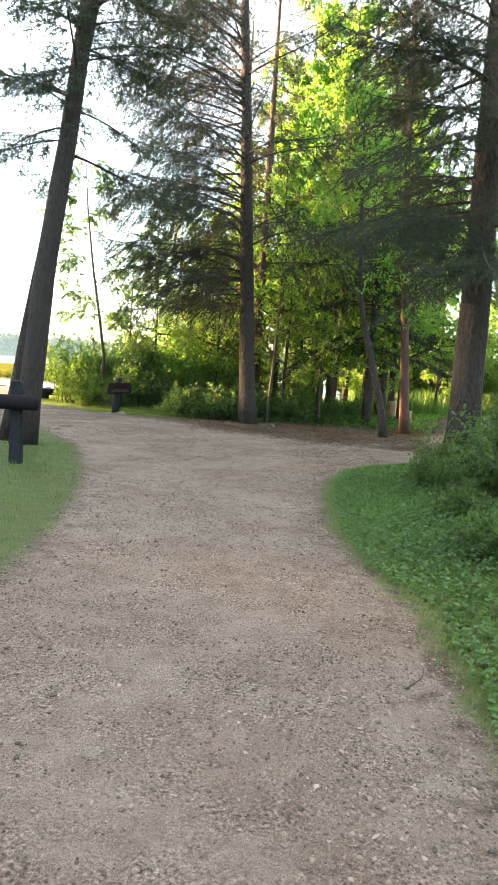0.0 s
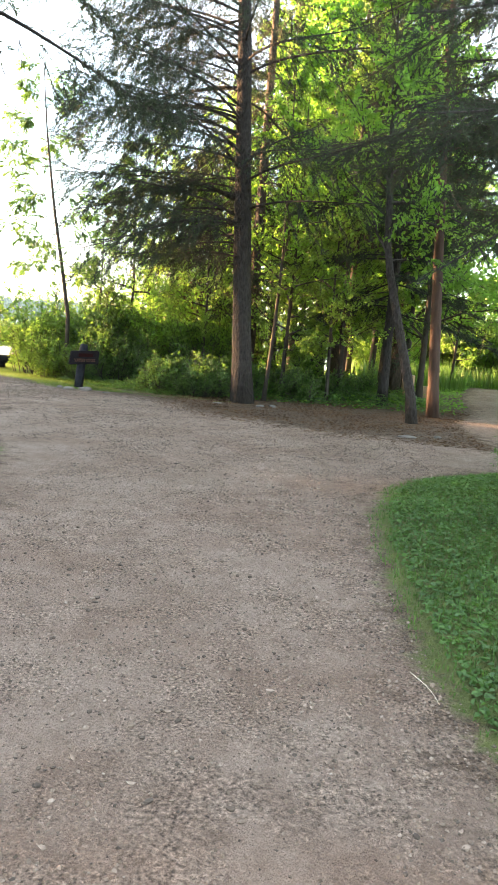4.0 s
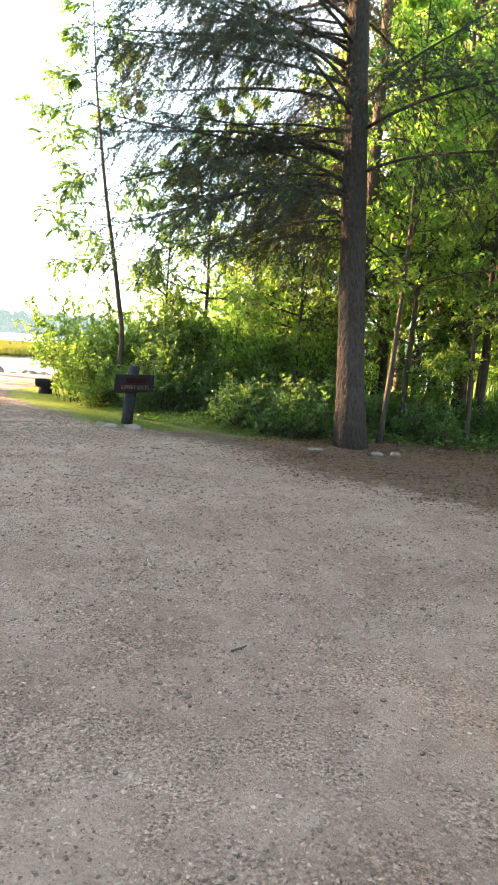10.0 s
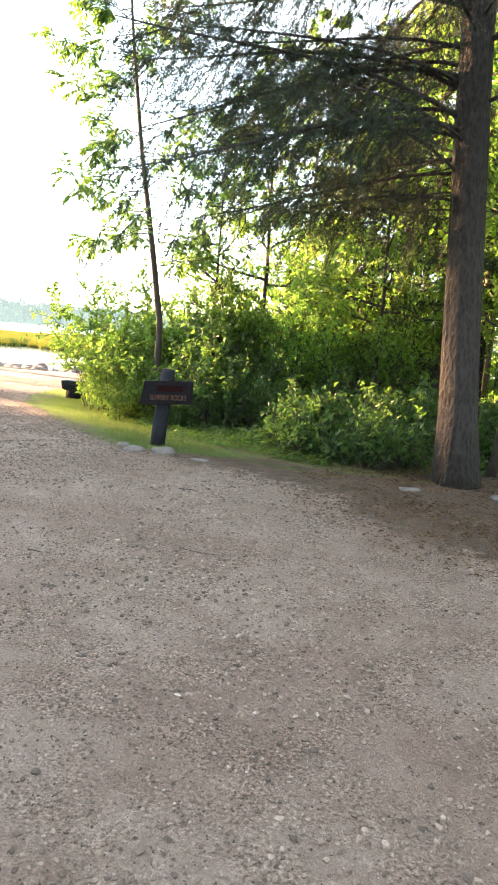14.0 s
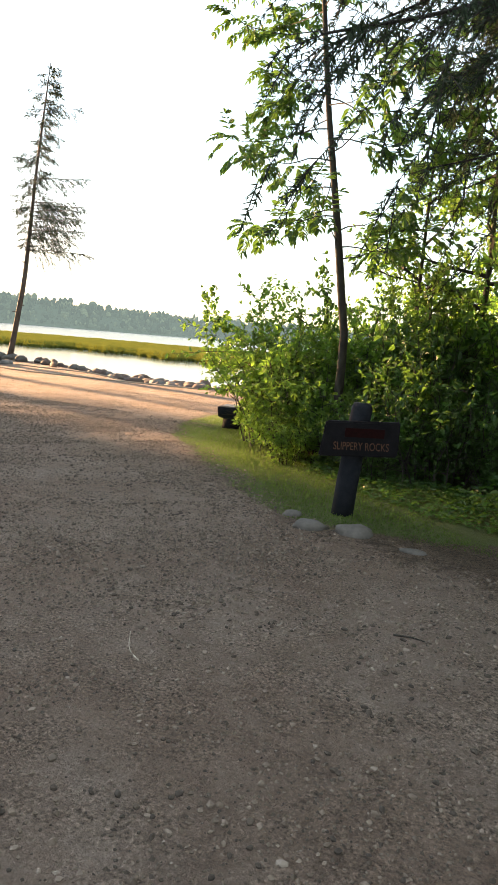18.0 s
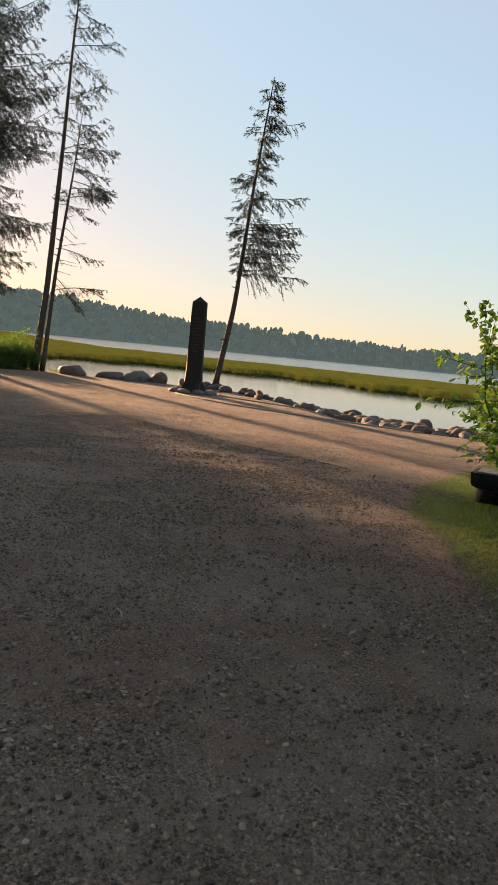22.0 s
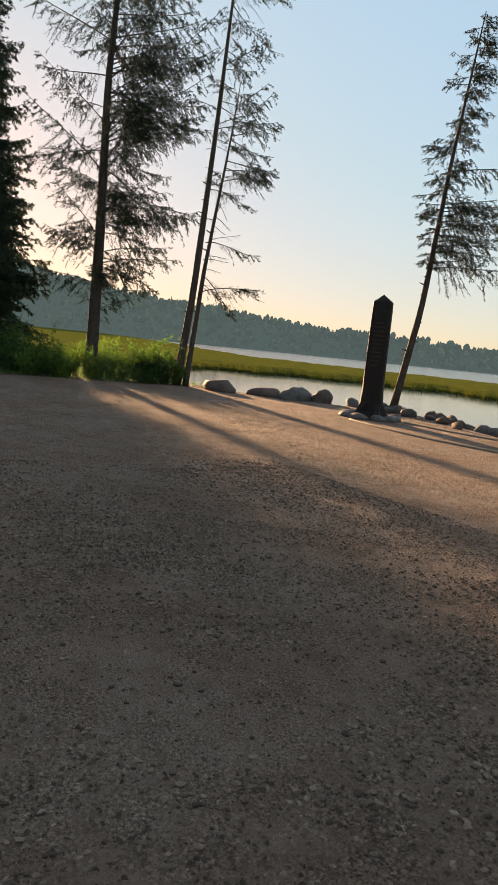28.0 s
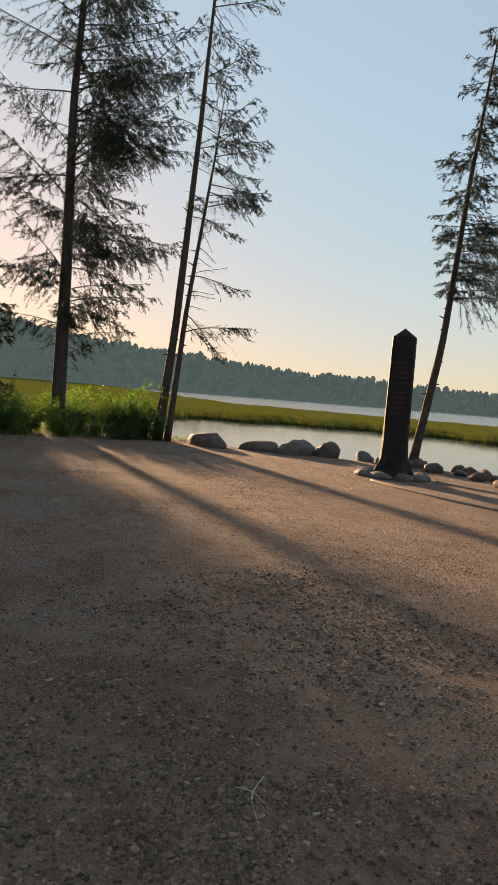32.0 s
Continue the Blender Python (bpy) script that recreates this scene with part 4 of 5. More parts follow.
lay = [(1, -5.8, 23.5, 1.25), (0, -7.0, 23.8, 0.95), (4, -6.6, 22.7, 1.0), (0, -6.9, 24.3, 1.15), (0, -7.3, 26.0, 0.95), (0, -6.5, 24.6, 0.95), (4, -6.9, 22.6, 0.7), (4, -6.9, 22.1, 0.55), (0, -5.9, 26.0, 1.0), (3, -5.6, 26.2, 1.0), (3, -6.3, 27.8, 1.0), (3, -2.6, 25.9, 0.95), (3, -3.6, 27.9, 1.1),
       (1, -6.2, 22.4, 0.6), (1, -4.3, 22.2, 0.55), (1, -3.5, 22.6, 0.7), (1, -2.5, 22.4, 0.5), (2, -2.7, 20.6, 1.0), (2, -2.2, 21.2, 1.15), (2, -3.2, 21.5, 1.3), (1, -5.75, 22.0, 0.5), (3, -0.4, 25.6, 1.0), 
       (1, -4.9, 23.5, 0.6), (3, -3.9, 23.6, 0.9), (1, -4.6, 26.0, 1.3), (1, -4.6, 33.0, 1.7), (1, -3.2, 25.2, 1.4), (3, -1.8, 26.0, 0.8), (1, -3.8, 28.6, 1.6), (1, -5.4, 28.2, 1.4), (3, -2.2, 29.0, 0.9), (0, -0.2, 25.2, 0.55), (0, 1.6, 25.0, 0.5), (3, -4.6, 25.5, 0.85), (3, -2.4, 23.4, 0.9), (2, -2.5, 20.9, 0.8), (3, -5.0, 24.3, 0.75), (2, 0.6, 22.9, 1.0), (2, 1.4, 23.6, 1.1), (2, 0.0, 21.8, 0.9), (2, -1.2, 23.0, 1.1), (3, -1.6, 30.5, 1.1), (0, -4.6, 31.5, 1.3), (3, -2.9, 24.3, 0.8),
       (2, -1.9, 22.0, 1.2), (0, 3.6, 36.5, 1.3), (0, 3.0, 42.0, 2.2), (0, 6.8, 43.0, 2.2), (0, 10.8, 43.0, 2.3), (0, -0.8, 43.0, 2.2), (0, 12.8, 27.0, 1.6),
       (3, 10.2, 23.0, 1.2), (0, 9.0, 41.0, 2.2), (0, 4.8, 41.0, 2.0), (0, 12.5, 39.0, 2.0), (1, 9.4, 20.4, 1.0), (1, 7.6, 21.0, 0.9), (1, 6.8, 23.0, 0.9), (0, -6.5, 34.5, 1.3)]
for k_i, x, y, sc in lay:
    c = copy_thing(bushes[k_i], pose(x, y, z_at(x, y) - 0.02, 0, 0, float(br.uniform(0, 360))))
    c.scale = (sc, sc, sc * float(br.uniform(0.8, 1.2)))
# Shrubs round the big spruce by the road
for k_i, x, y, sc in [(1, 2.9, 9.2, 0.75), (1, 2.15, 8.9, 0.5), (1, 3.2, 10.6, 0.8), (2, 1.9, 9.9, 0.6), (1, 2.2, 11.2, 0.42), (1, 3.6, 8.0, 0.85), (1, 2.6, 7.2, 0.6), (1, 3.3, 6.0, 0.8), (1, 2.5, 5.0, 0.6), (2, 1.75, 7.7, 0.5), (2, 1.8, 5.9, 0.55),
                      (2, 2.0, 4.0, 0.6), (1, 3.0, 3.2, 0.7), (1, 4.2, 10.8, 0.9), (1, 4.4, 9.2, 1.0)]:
    c = copy_thing(bushes[k_i], pose(x, y, z_at(x, y) - 0.02, 0, 0, float(br.uniform(0, 360))))
    c.scale = (sc, sc, sc)
# Bushes by the lake
for k_i, x, y, sc in [(1, -31.6, 25.6, 0.6), (0, -31.9, 26.4, 0.5), (4, -31.0, 25.9, 0.7), (1, -33.2, 25.4, 0.9), (1, -31.2, 27.0, 0.6), (1, -32.4, 28.3, 0.6), (1, -31.2, 28.3, 0.72), (1, -31.0, 29.2, 0.85), (1, -30.9, 28.8, 0.66), (1, -31.6, 29.5, 0.6), (1, -30.7, 29.5, 0.5),
                      (0, -34.0, 28.4, 0.6), (1, -32.3, 24.8, 0.7), (2, -30.5, 28.6, 0.6), (4, -30.9, 24.9, 0.6)]:
    c = copy_thing(bushes[k_i], pose(x, y, z_at(x, y) - 0.02, 0, 0, float(br.uniform(0, 360))))
    c.scale = (sc, sc, sc)
    tagged(c, "low leafy bush on the lake bank under the trees", group="bushes on the bank")

# Trees on the lake bank
lakes = []
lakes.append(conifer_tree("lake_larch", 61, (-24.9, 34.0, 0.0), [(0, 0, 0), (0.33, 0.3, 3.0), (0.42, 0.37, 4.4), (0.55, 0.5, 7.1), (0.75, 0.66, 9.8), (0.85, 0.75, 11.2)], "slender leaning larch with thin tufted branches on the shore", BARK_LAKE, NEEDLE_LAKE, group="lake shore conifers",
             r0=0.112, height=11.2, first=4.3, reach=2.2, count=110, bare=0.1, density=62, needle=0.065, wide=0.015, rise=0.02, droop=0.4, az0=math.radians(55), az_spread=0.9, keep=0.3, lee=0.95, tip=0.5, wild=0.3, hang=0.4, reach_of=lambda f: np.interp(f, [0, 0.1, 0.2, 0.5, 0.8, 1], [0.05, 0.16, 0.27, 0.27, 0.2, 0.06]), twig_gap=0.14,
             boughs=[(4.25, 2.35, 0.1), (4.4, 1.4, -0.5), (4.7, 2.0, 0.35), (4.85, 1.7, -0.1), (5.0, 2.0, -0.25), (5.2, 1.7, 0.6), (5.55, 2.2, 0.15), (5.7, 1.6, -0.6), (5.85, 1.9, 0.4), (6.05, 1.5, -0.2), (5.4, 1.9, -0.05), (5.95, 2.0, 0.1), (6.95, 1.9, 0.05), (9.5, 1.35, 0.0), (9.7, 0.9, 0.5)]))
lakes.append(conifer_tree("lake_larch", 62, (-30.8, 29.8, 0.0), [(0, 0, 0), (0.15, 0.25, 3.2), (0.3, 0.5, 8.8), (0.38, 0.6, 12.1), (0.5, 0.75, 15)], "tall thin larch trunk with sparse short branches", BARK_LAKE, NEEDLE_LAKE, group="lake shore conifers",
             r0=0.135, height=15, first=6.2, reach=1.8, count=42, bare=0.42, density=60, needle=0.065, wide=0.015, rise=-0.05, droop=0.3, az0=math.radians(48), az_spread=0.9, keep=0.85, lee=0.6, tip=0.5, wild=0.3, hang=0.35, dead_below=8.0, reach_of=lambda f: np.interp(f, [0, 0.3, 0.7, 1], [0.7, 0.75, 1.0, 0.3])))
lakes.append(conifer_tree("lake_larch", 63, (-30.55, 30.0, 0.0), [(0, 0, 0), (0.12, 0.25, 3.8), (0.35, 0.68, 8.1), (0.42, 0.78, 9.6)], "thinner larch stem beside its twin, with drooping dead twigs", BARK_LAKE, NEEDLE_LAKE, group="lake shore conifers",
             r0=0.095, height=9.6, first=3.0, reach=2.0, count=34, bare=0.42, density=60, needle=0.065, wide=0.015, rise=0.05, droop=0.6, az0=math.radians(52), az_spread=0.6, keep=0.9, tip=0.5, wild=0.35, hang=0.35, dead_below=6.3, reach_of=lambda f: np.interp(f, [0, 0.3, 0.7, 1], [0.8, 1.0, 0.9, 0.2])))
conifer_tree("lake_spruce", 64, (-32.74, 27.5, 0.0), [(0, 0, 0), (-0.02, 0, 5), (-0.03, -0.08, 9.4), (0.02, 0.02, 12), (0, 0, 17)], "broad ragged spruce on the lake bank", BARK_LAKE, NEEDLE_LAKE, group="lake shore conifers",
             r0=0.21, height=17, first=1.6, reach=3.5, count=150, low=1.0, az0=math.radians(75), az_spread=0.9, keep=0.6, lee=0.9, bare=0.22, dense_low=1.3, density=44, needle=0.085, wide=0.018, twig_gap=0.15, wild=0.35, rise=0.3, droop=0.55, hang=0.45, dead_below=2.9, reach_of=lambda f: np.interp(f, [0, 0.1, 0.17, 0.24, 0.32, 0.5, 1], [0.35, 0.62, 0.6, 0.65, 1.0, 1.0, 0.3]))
dark_spruce = conifer_tree("shore_spruce", 65, (-34.5, 22.1, 0.0), [(0, 0, 0), (0, 0, 8), (0.1, 0, 18)], "dense dark spruce of the mostly unseen belt that shades the square", BARK_LAKE, NEEDLE, group="spruces at the edge of the square",
                           r0=0.26, height=18, first=0.7, reach=3.6, count=120, bare=0.05, density=36, needle=0.12, wide=0.05, sub=4, rise=0.1, droop=0.45, hang=0.35, twig_gap=0.2)
for larch, line_l, low_z, high_z, rad_l in [(lakes[0], [(0, 0, 0), (0.33, 0.3, 3.0), (0.42, 0.37, 4.4)], 1.6, 4.3, 0.09), (lakes[1], [(0, 0, 0), (0.15, 0.25, 3.2), (0.3, 0.5, 8.8)], 2.0, 6.5, 0.11), (lakes[2], [(0, 0, 0), (0.12, 0.25, 3.8), (0.35, 0.68, 8.1)], 2.2, 5.0, 0.075)]:
    stub_rng = np.random.default_rng(66)
    for z0 in np.linspace(low_z, high_z, 11):
        a, p0 = stub_rng.uniform(0, 2 * np.pi), at_height(np.array(line_l, float), z0)
        way, ln = np.array([math.cos(a), math.sin(a), stub_rng.uniform(-0.3, 0.4)]), stub_rng.uniform(0.1, 0.26)
        part("stub", mesh_of("stub", *tube([p0, p0 + way * ln * 0.6, p0 + way * ln], [0.028, 0.02, 0.008], 6), BARK_LAKE, True), larch)
# Copies added mostly out of view, to keep the low sun off the gravel
sr = np.random.default_rng(3)
for x, y, sc in [(-36.5, 20.0, 1.05), (-34.8, 16.6, 1.0), (-38.5, 13.4, 1.1), (-35.6, 10.0, 1.0), (-38.0, 6.4, 1.1), (-35.0, 3.0, 1.05), (-37.6, -0.6, 1.1), (-35.4, -4.2, 1.05), (-40.5, 17.2, 1.15), (-41, 9, 1.15), (-40.5, 2.0, 1.2), (-36.6, -8.5, 1.1),
                 (-39.8, 23.6, 1.0), (-37.4, 23.0, 1.0), (-42.5, 25.0, 1.1), (-42.5, 20.0, 1.2), (-43, 14.5, 1.2), (-43, 11.5, 1.2), (-43, 5.5, 1.2), (-42, -2, 1.2), (-37.4, 23.4, 0.95), (-48.5, 26.2, 1.1), (-53, 27.0, 1.15), (-57, 27.8, 1.2), (-61, 28.2, 1.2), (-50.5, 27.0, 1.1), (-55, 27.9, 1.1), (-41.5, 25.2, 0.95), (-46, 26.1, 1.0), (-33.6, 19.6, 0.95), (-37.4, 16.4, 1.1), (-33.8, 12.8, 1.0), (-33.6, 6.6, 1.0), (-33.2, 0.2, 1.0), (-22, -9, 1.0), (-14, -12, 1.1), (-6, -13, 1.0), (3, -12, 1.05), (9, -6, 1.0), (10.5, 3.0, 0.95), (-28, -12, 1.1)]:
    c = copy_thing(dark_spruce, pose(x, y, -0.02, 0, 0, float(sr.uniform(0, 360))))
    c.scale = (sc, sc, sc)

for x, y, sc in [(-3.5, 26.7, 0.22), (-2.0, 28.2, 0.27), (-4.7, 29.8, 0.24), (-5.3, 27.4, 0.2), (-3.0, 32.5, 0.3)]:
    c = copy_thing(dark_spruce, pose(x, y, z_at(x, y) - 0.02, 0, 0, float(sr.uniform(0, 360))))
    c.scale = (sc * 1.1, sc * 1.1, sc)
    tagged(c, "young dark spruce in the shady undergrowth", group="young spruces of the wood")


# ---- stones ----
def stone_mesh(name, seed, size, material, cut=(0.74, 0.98), detail=2):
    rng = np.random.default_rng(seed)
    bm = bmesh.new()
    bmesh.ops.create_icosphere(bm, subdivisions=detail, radius=1.0)
    off = Vector(rng.uniform(0, 50, 3))
    cuts = [(Vector(rng.normal(0, 1, 3) * [1, 1, 0.7]).normalized(), float(rng.uniform(*cut))) for _ in range(7)]
    for v in bm.verts:
        k = 1 + 0.3 * noise.noise(v.co * 1.0 + off) + 0.16 * noise.noise(v.co * 2.6 + off) + 0.05 * noise.noise(v.co * 7 + off)
        p = v.co * k
        for d, c in cuts:
            p = p - d * max(0.0, p.dot(d) - c)
        v.co = Vector((p.x * size[0], p.y * size[1], max(p.z, -0.45) * size[2]))
    return bm_mesh(name, bm, material, True)


def stone(name, seed, at, size, material, label, group="", rz=0.0, category="stone"):
    ob = new(name, stone_mesh(name, seed, size, material, detail=3 if max(size) > 0.25 else 2))
    ob.matrix_basis = pose(*at, 0, 0, rz)
    return tagged(ob, label, category, group)


stone("stone", 71, (-4.98, 19.43, 0.02), (0.17, 0.12, 0.085), STONE, "rounded pale grey stone at the foot of the sign", "stones by the sign", 10)
stone("stone", 72, (-5.36, 19.37, 0.015), (0.15, 0.12, 0.075), STONE, "pale wedge of stone at the gravel edge", "stones by the sign", 40)
stone("stone", 73, (-5.66, 19.66, 0.005), (0.10, 0.08, 0.05), STONE, "small grey stone at the gravel edge", "stones by the sign", 70)
stone("stone", 74, (-4.45, 19.3, 0.0), (0.12, 0.07, 0.035), STONE, "flat stone half sunk in the verge", "stones by the sign", 10)
stone("stone", 75, (-1.0, 19.35, 0.0), (0.1, 0.08, 0.05), STONE_DARK, "grey stone beside the spruce trunk", "stones by the spruce")
stone("stone", 76, (-0.72, 19.5, 0.0), (0.1, 0.075, 0.055), STONE_DARK, "angular grey stone beside the spruce trunk", "stones by the spruce", 50)
stone("stone", 77, (-1.95, 19.2, 0.0), (0.13, 0.08, 0.045), STONE, "flat stone near the spruce roots", "stones by the spruce", 20)
stone("stone", 78, (1.75, 16.1, 0.0), (0.2, 0.1, 0.04), STONE, "flat pale stone in the dirt by the side road", "", 10)
stone("stone", 79, (2.35, 16.4, 0.0), (0.12, 0.08, 0.04), STONE, "small flat stone by the crooked tree", "", 70)
stone("boulder", 81, (-29.6, 22.9, 0.1), (0.75, 0.55, 0.62), STONE, "large grey boulder at the edge of the square", "boulders", 20, "boulder")
for n, (x, y, sx, sy, sz) in enumerate([(-29.3, 30.6, 0.74, 0.5, 0.42), (-28.4, 31.75, 0.56, 0.42, 0.28), (-27.4, 32.3, 0.52, 0.42, 0.42), (-26.9, 32.95, 0.36, 0.34, 0.38), (-26.2, 33.6, 0.3, 0.26, 0.24)]):
    stone("boulder", 82 + n, (x, y, 0.02), (sx, sy, sz), STONE_RED if n in (0, 1, 3) else STONE_DARK, ["broad reddish boulder on the shore", "low sloping boulder on the shore", "blunt grey boulder on the shore", "dark upright boulder on the shore", "small boulder by the monument"][n], "boulders along the shore", 40 * n, "boulder")
rr = np.random.default_rng(19)
shore_stones = [stone_mesh("shore_rock", 90 + k, (1.2, 0.95, 0.75), STONE_DARK if k % 2 else STONE_RED, (0.5, 0.85)) for k in range(5)]
line_s = curve_points([(-25.6, 34.2), (-23.6, 34.9), (-21.8, 35.0), (-20, 34.7), (-18.2, 34.6), (-16.6, 35.2), (-15, 36.0), (-12, 37.6)], 46)
for n in range(270):
    b = line_s[int(rr.integers(0, 46))] if n >= 46 else line_s[n]
    x, y = b[0] + rr.normal(0, 0.4), b[1] + rr.normal(0.25, 0.75)
    sc = float(rr.uniform(0.12, 0.33) * (0.9 if x < -22 else 1.2))
    ob = new("shore_rock", shore_stones[int(rr.integers(0, 5))])
    ob.matrix_basis = pose(x, y, max(z_at(x, y), -0.5) + sc * 0.2, float(rr.uniform(-12, 12)), float(rr.uniform(-12, 12)), float(rr.uniform(0, 360)))
    ob.scale = (sc, sc * float(rr.uniform(0.6, 1)), sc)
    tagged(ob, "grey angular rock in the shore line", "rock", "rocks along the outlet")


# ---- timber ----
def log_mesh(name, points, radii, material, sides=18, seed=0, rough=0.015):
    return mesh_of(name, *tube(points, radii, sides, np.random.default_rng(seed), rough), material, True)


def board_mesh(name, corners, thick, material, bevel=0.01):
    """A slab from the outline of its face, in x and z, of a given thickness in y."""
    bm = bmesh.new()
    front = [bm.verts.new((x, -thick / 2, z)) for x, z in corners]
    back = [bm.verts.new((x, thick / 2, z)) for x, z in corners]
    bm.faces.new(front)
    bm.faces.new(back[::-1])
    n = len(corners)
    for k in range(n):
        bm.faces.new((front[(k + 1) % n], front[k], back[k], back[(k + 1) % n]))
    bmesh.ops.recalc_face_normals(bm, faces=bm.faces)
    if bevel:
        bmesh.ops.bevel(bm, geom=bm.edges[:], offset=bevel, segments=2, affect="EDGES")
    return bm_mesh(name, bm, material)


def words(name, text, size, material, parent, m, label=""):
    cu = bpy.data.curves.new(name, "FONT")
    cu.body, cu.size, cu.align_x, cu.align_y, cu.extrude = text, size, "CENTER", "CENTER", 0.002
    ob = new(name, cu)
    cu.materials.append(material)
    ob.parent, ob.matrix_basis = parent, m
    return tagged(ob, label)


sign = empty("warning_sign", (-5.27, 20.06, 0), "dark timber warning sign board on a round log post", "sign", rz=24)
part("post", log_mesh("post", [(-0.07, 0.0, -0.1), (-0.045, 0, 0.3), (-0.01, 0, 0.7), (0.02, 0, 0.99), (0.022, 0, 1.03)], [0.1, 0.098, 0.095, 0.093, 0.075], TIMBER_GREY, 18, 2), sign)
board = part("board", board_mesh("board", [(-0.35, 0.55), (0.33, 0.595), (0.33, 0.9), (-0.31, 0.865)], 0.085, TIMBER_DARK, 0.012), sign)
board.matrix_basis = pose(0.02, -0.135, 0)
words("lettering", "SLIPPERY ROCKS", 0.098, PAINT_ORANGE, sign, pose(0.03, -0.181, 0.662, 90, -2.5, 0) @ Matrix.Diagonal((0.66, 1, 1, 1)), "carved orange words SLIPPERY ROCKS")
part("worn_line", board_mesh("worn_line", [(-0.14, 0.74), (0.2, 0.752), (0.2, 0.83), (-0.14, 0.818)], 0.004, PAINT_RED, 0), sign, "worn dull red lettering").matrix_basis = pose(0.02, -0.18, 0)

def stump(seed, at, r, h, label):
    rng = np.random.default_rng(seed)
    ob = empty("tree_stump", at, label, "stump", "stumps by the trail")
    part("stem", mesh_of("stem", *tube([(0, 0, -0.05), (0, 0, 0.08), (0, 0, h * 0.6), (0.01, 0, h)], [r * 1.4, r * 1.12, r, r * 0.96], 14, rng, 0.03), STUMP_SUNLIT, True), ob)
    part("cut_face", mesh_of("cut_face", *tube([(0.01, 0, h - 0.004), (0.01, 0, h + 0.006)], [r * 0.9, r * 0.88], 14), TIMBER_PALE), ob, "pale sawn top")
    return ob


# Stump wood coloured pale orange, as the sun would tint it
STUMP_SUNLIT = bark_material("sunlit_stump_wood", (0.16, 0.10, 0.06), (0.42, 0.29, 0.19), 6, 1.2, 0.012)
stump(401, (3.45, 26.8, 0), 0.2, 0.72, "pale tree stump by the trail, sunlight put into its wood colour")
stump(402, (3.95, 26.3, 0), 0.17, 0.42, "low brown tree stump beside a taller one")

# The timber post with a rail on the grass
rail = empty("timber_barrier", (-3.78, 9.2, 0.02), "dark timber post with a heavy cross rail on the grass", "barrier", rz=12)
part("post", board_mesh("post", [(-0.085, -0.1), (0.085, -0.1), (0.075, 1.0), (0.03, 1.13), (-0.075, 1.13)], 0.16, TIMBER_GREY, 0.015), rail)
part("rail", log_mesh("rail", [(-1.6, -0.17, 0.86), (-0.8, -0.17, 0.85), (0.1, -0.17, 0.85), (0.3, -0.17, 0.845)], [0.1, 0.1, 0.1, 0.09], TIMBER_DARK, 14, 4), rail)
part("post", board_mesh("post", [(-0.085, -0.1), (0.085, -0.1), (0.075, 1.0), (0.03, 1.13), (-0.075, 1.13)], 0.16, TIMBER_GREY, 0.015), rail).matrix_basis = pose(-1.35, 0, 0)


# The half-log bench by the bush
def half_log(length, radius, material):
    bm = bmesh.new()
    n = 12
    prof = [(radius * math.cos(math.pi + math.pi * k / n), radius * 0.9 * math.sin(math.pi + math.pi * k / n)) for k in range(n + 1)]
    rings = []
    for y, s in ((0, 0.86), (0.1, 1.0), (length / 2, 1.03), (length - 0.1, 1.0), (length, 0.88)):
        rings.append([bm.verts.new((x * s, y, z * s)) for x, z in prof])
    for a, b in zip(rings, rings[1:]):
        for k in range(n):
            bm.faces.new((a[k], a[k + 1], b[k + 1], b[k]))
        bm.faces.new((a[n], a[0], b[0], b[n]))
    bm.faces.new(rings[0])
    bm.faces.new(rings[-1][::-1])
    bmesh.ops.recalc_face_normals(bm, faces=bm.faces)
    return bm_mesh("seat", bm, material)


bench = empty("log_bench", (-9.28, 24.35, 0), "half-log bench of dark wood on short log feet beside the bush", "bench", rz=-72)
part("seat", half_log(2.1, 0.25, TIMBER_GREY), bench, "flat-topped half-log seat").matrix_basis = pose(0, 0, 0.37)
top_board = bmesh.new()
bmesh.ops.create_cube(top_board, size=1.0, matrix=Matrix.Translation((0, 1.05, 0.379)) @ Matrix.Diagonal((0.43, 1.98, 0.018, 1)))
bmesh.ops.bevel(top_board, geom=top_board.edges[:], offset=0.006, segments=2, affect="EDGES")
part("seat_face", bm_mesh("seat_face", top_board, TIMBER_TOP), bench, "weathered brown sawn face of the log")
for y in (0.22, 1.8):
    part("foot", log_mesh("foot", [(0, y, -0.05), (0, y, 0.1), (0, y, 0.2)], [0.17, 0.165, 0.165], TIMBER_DARK, 14, 5), bench)


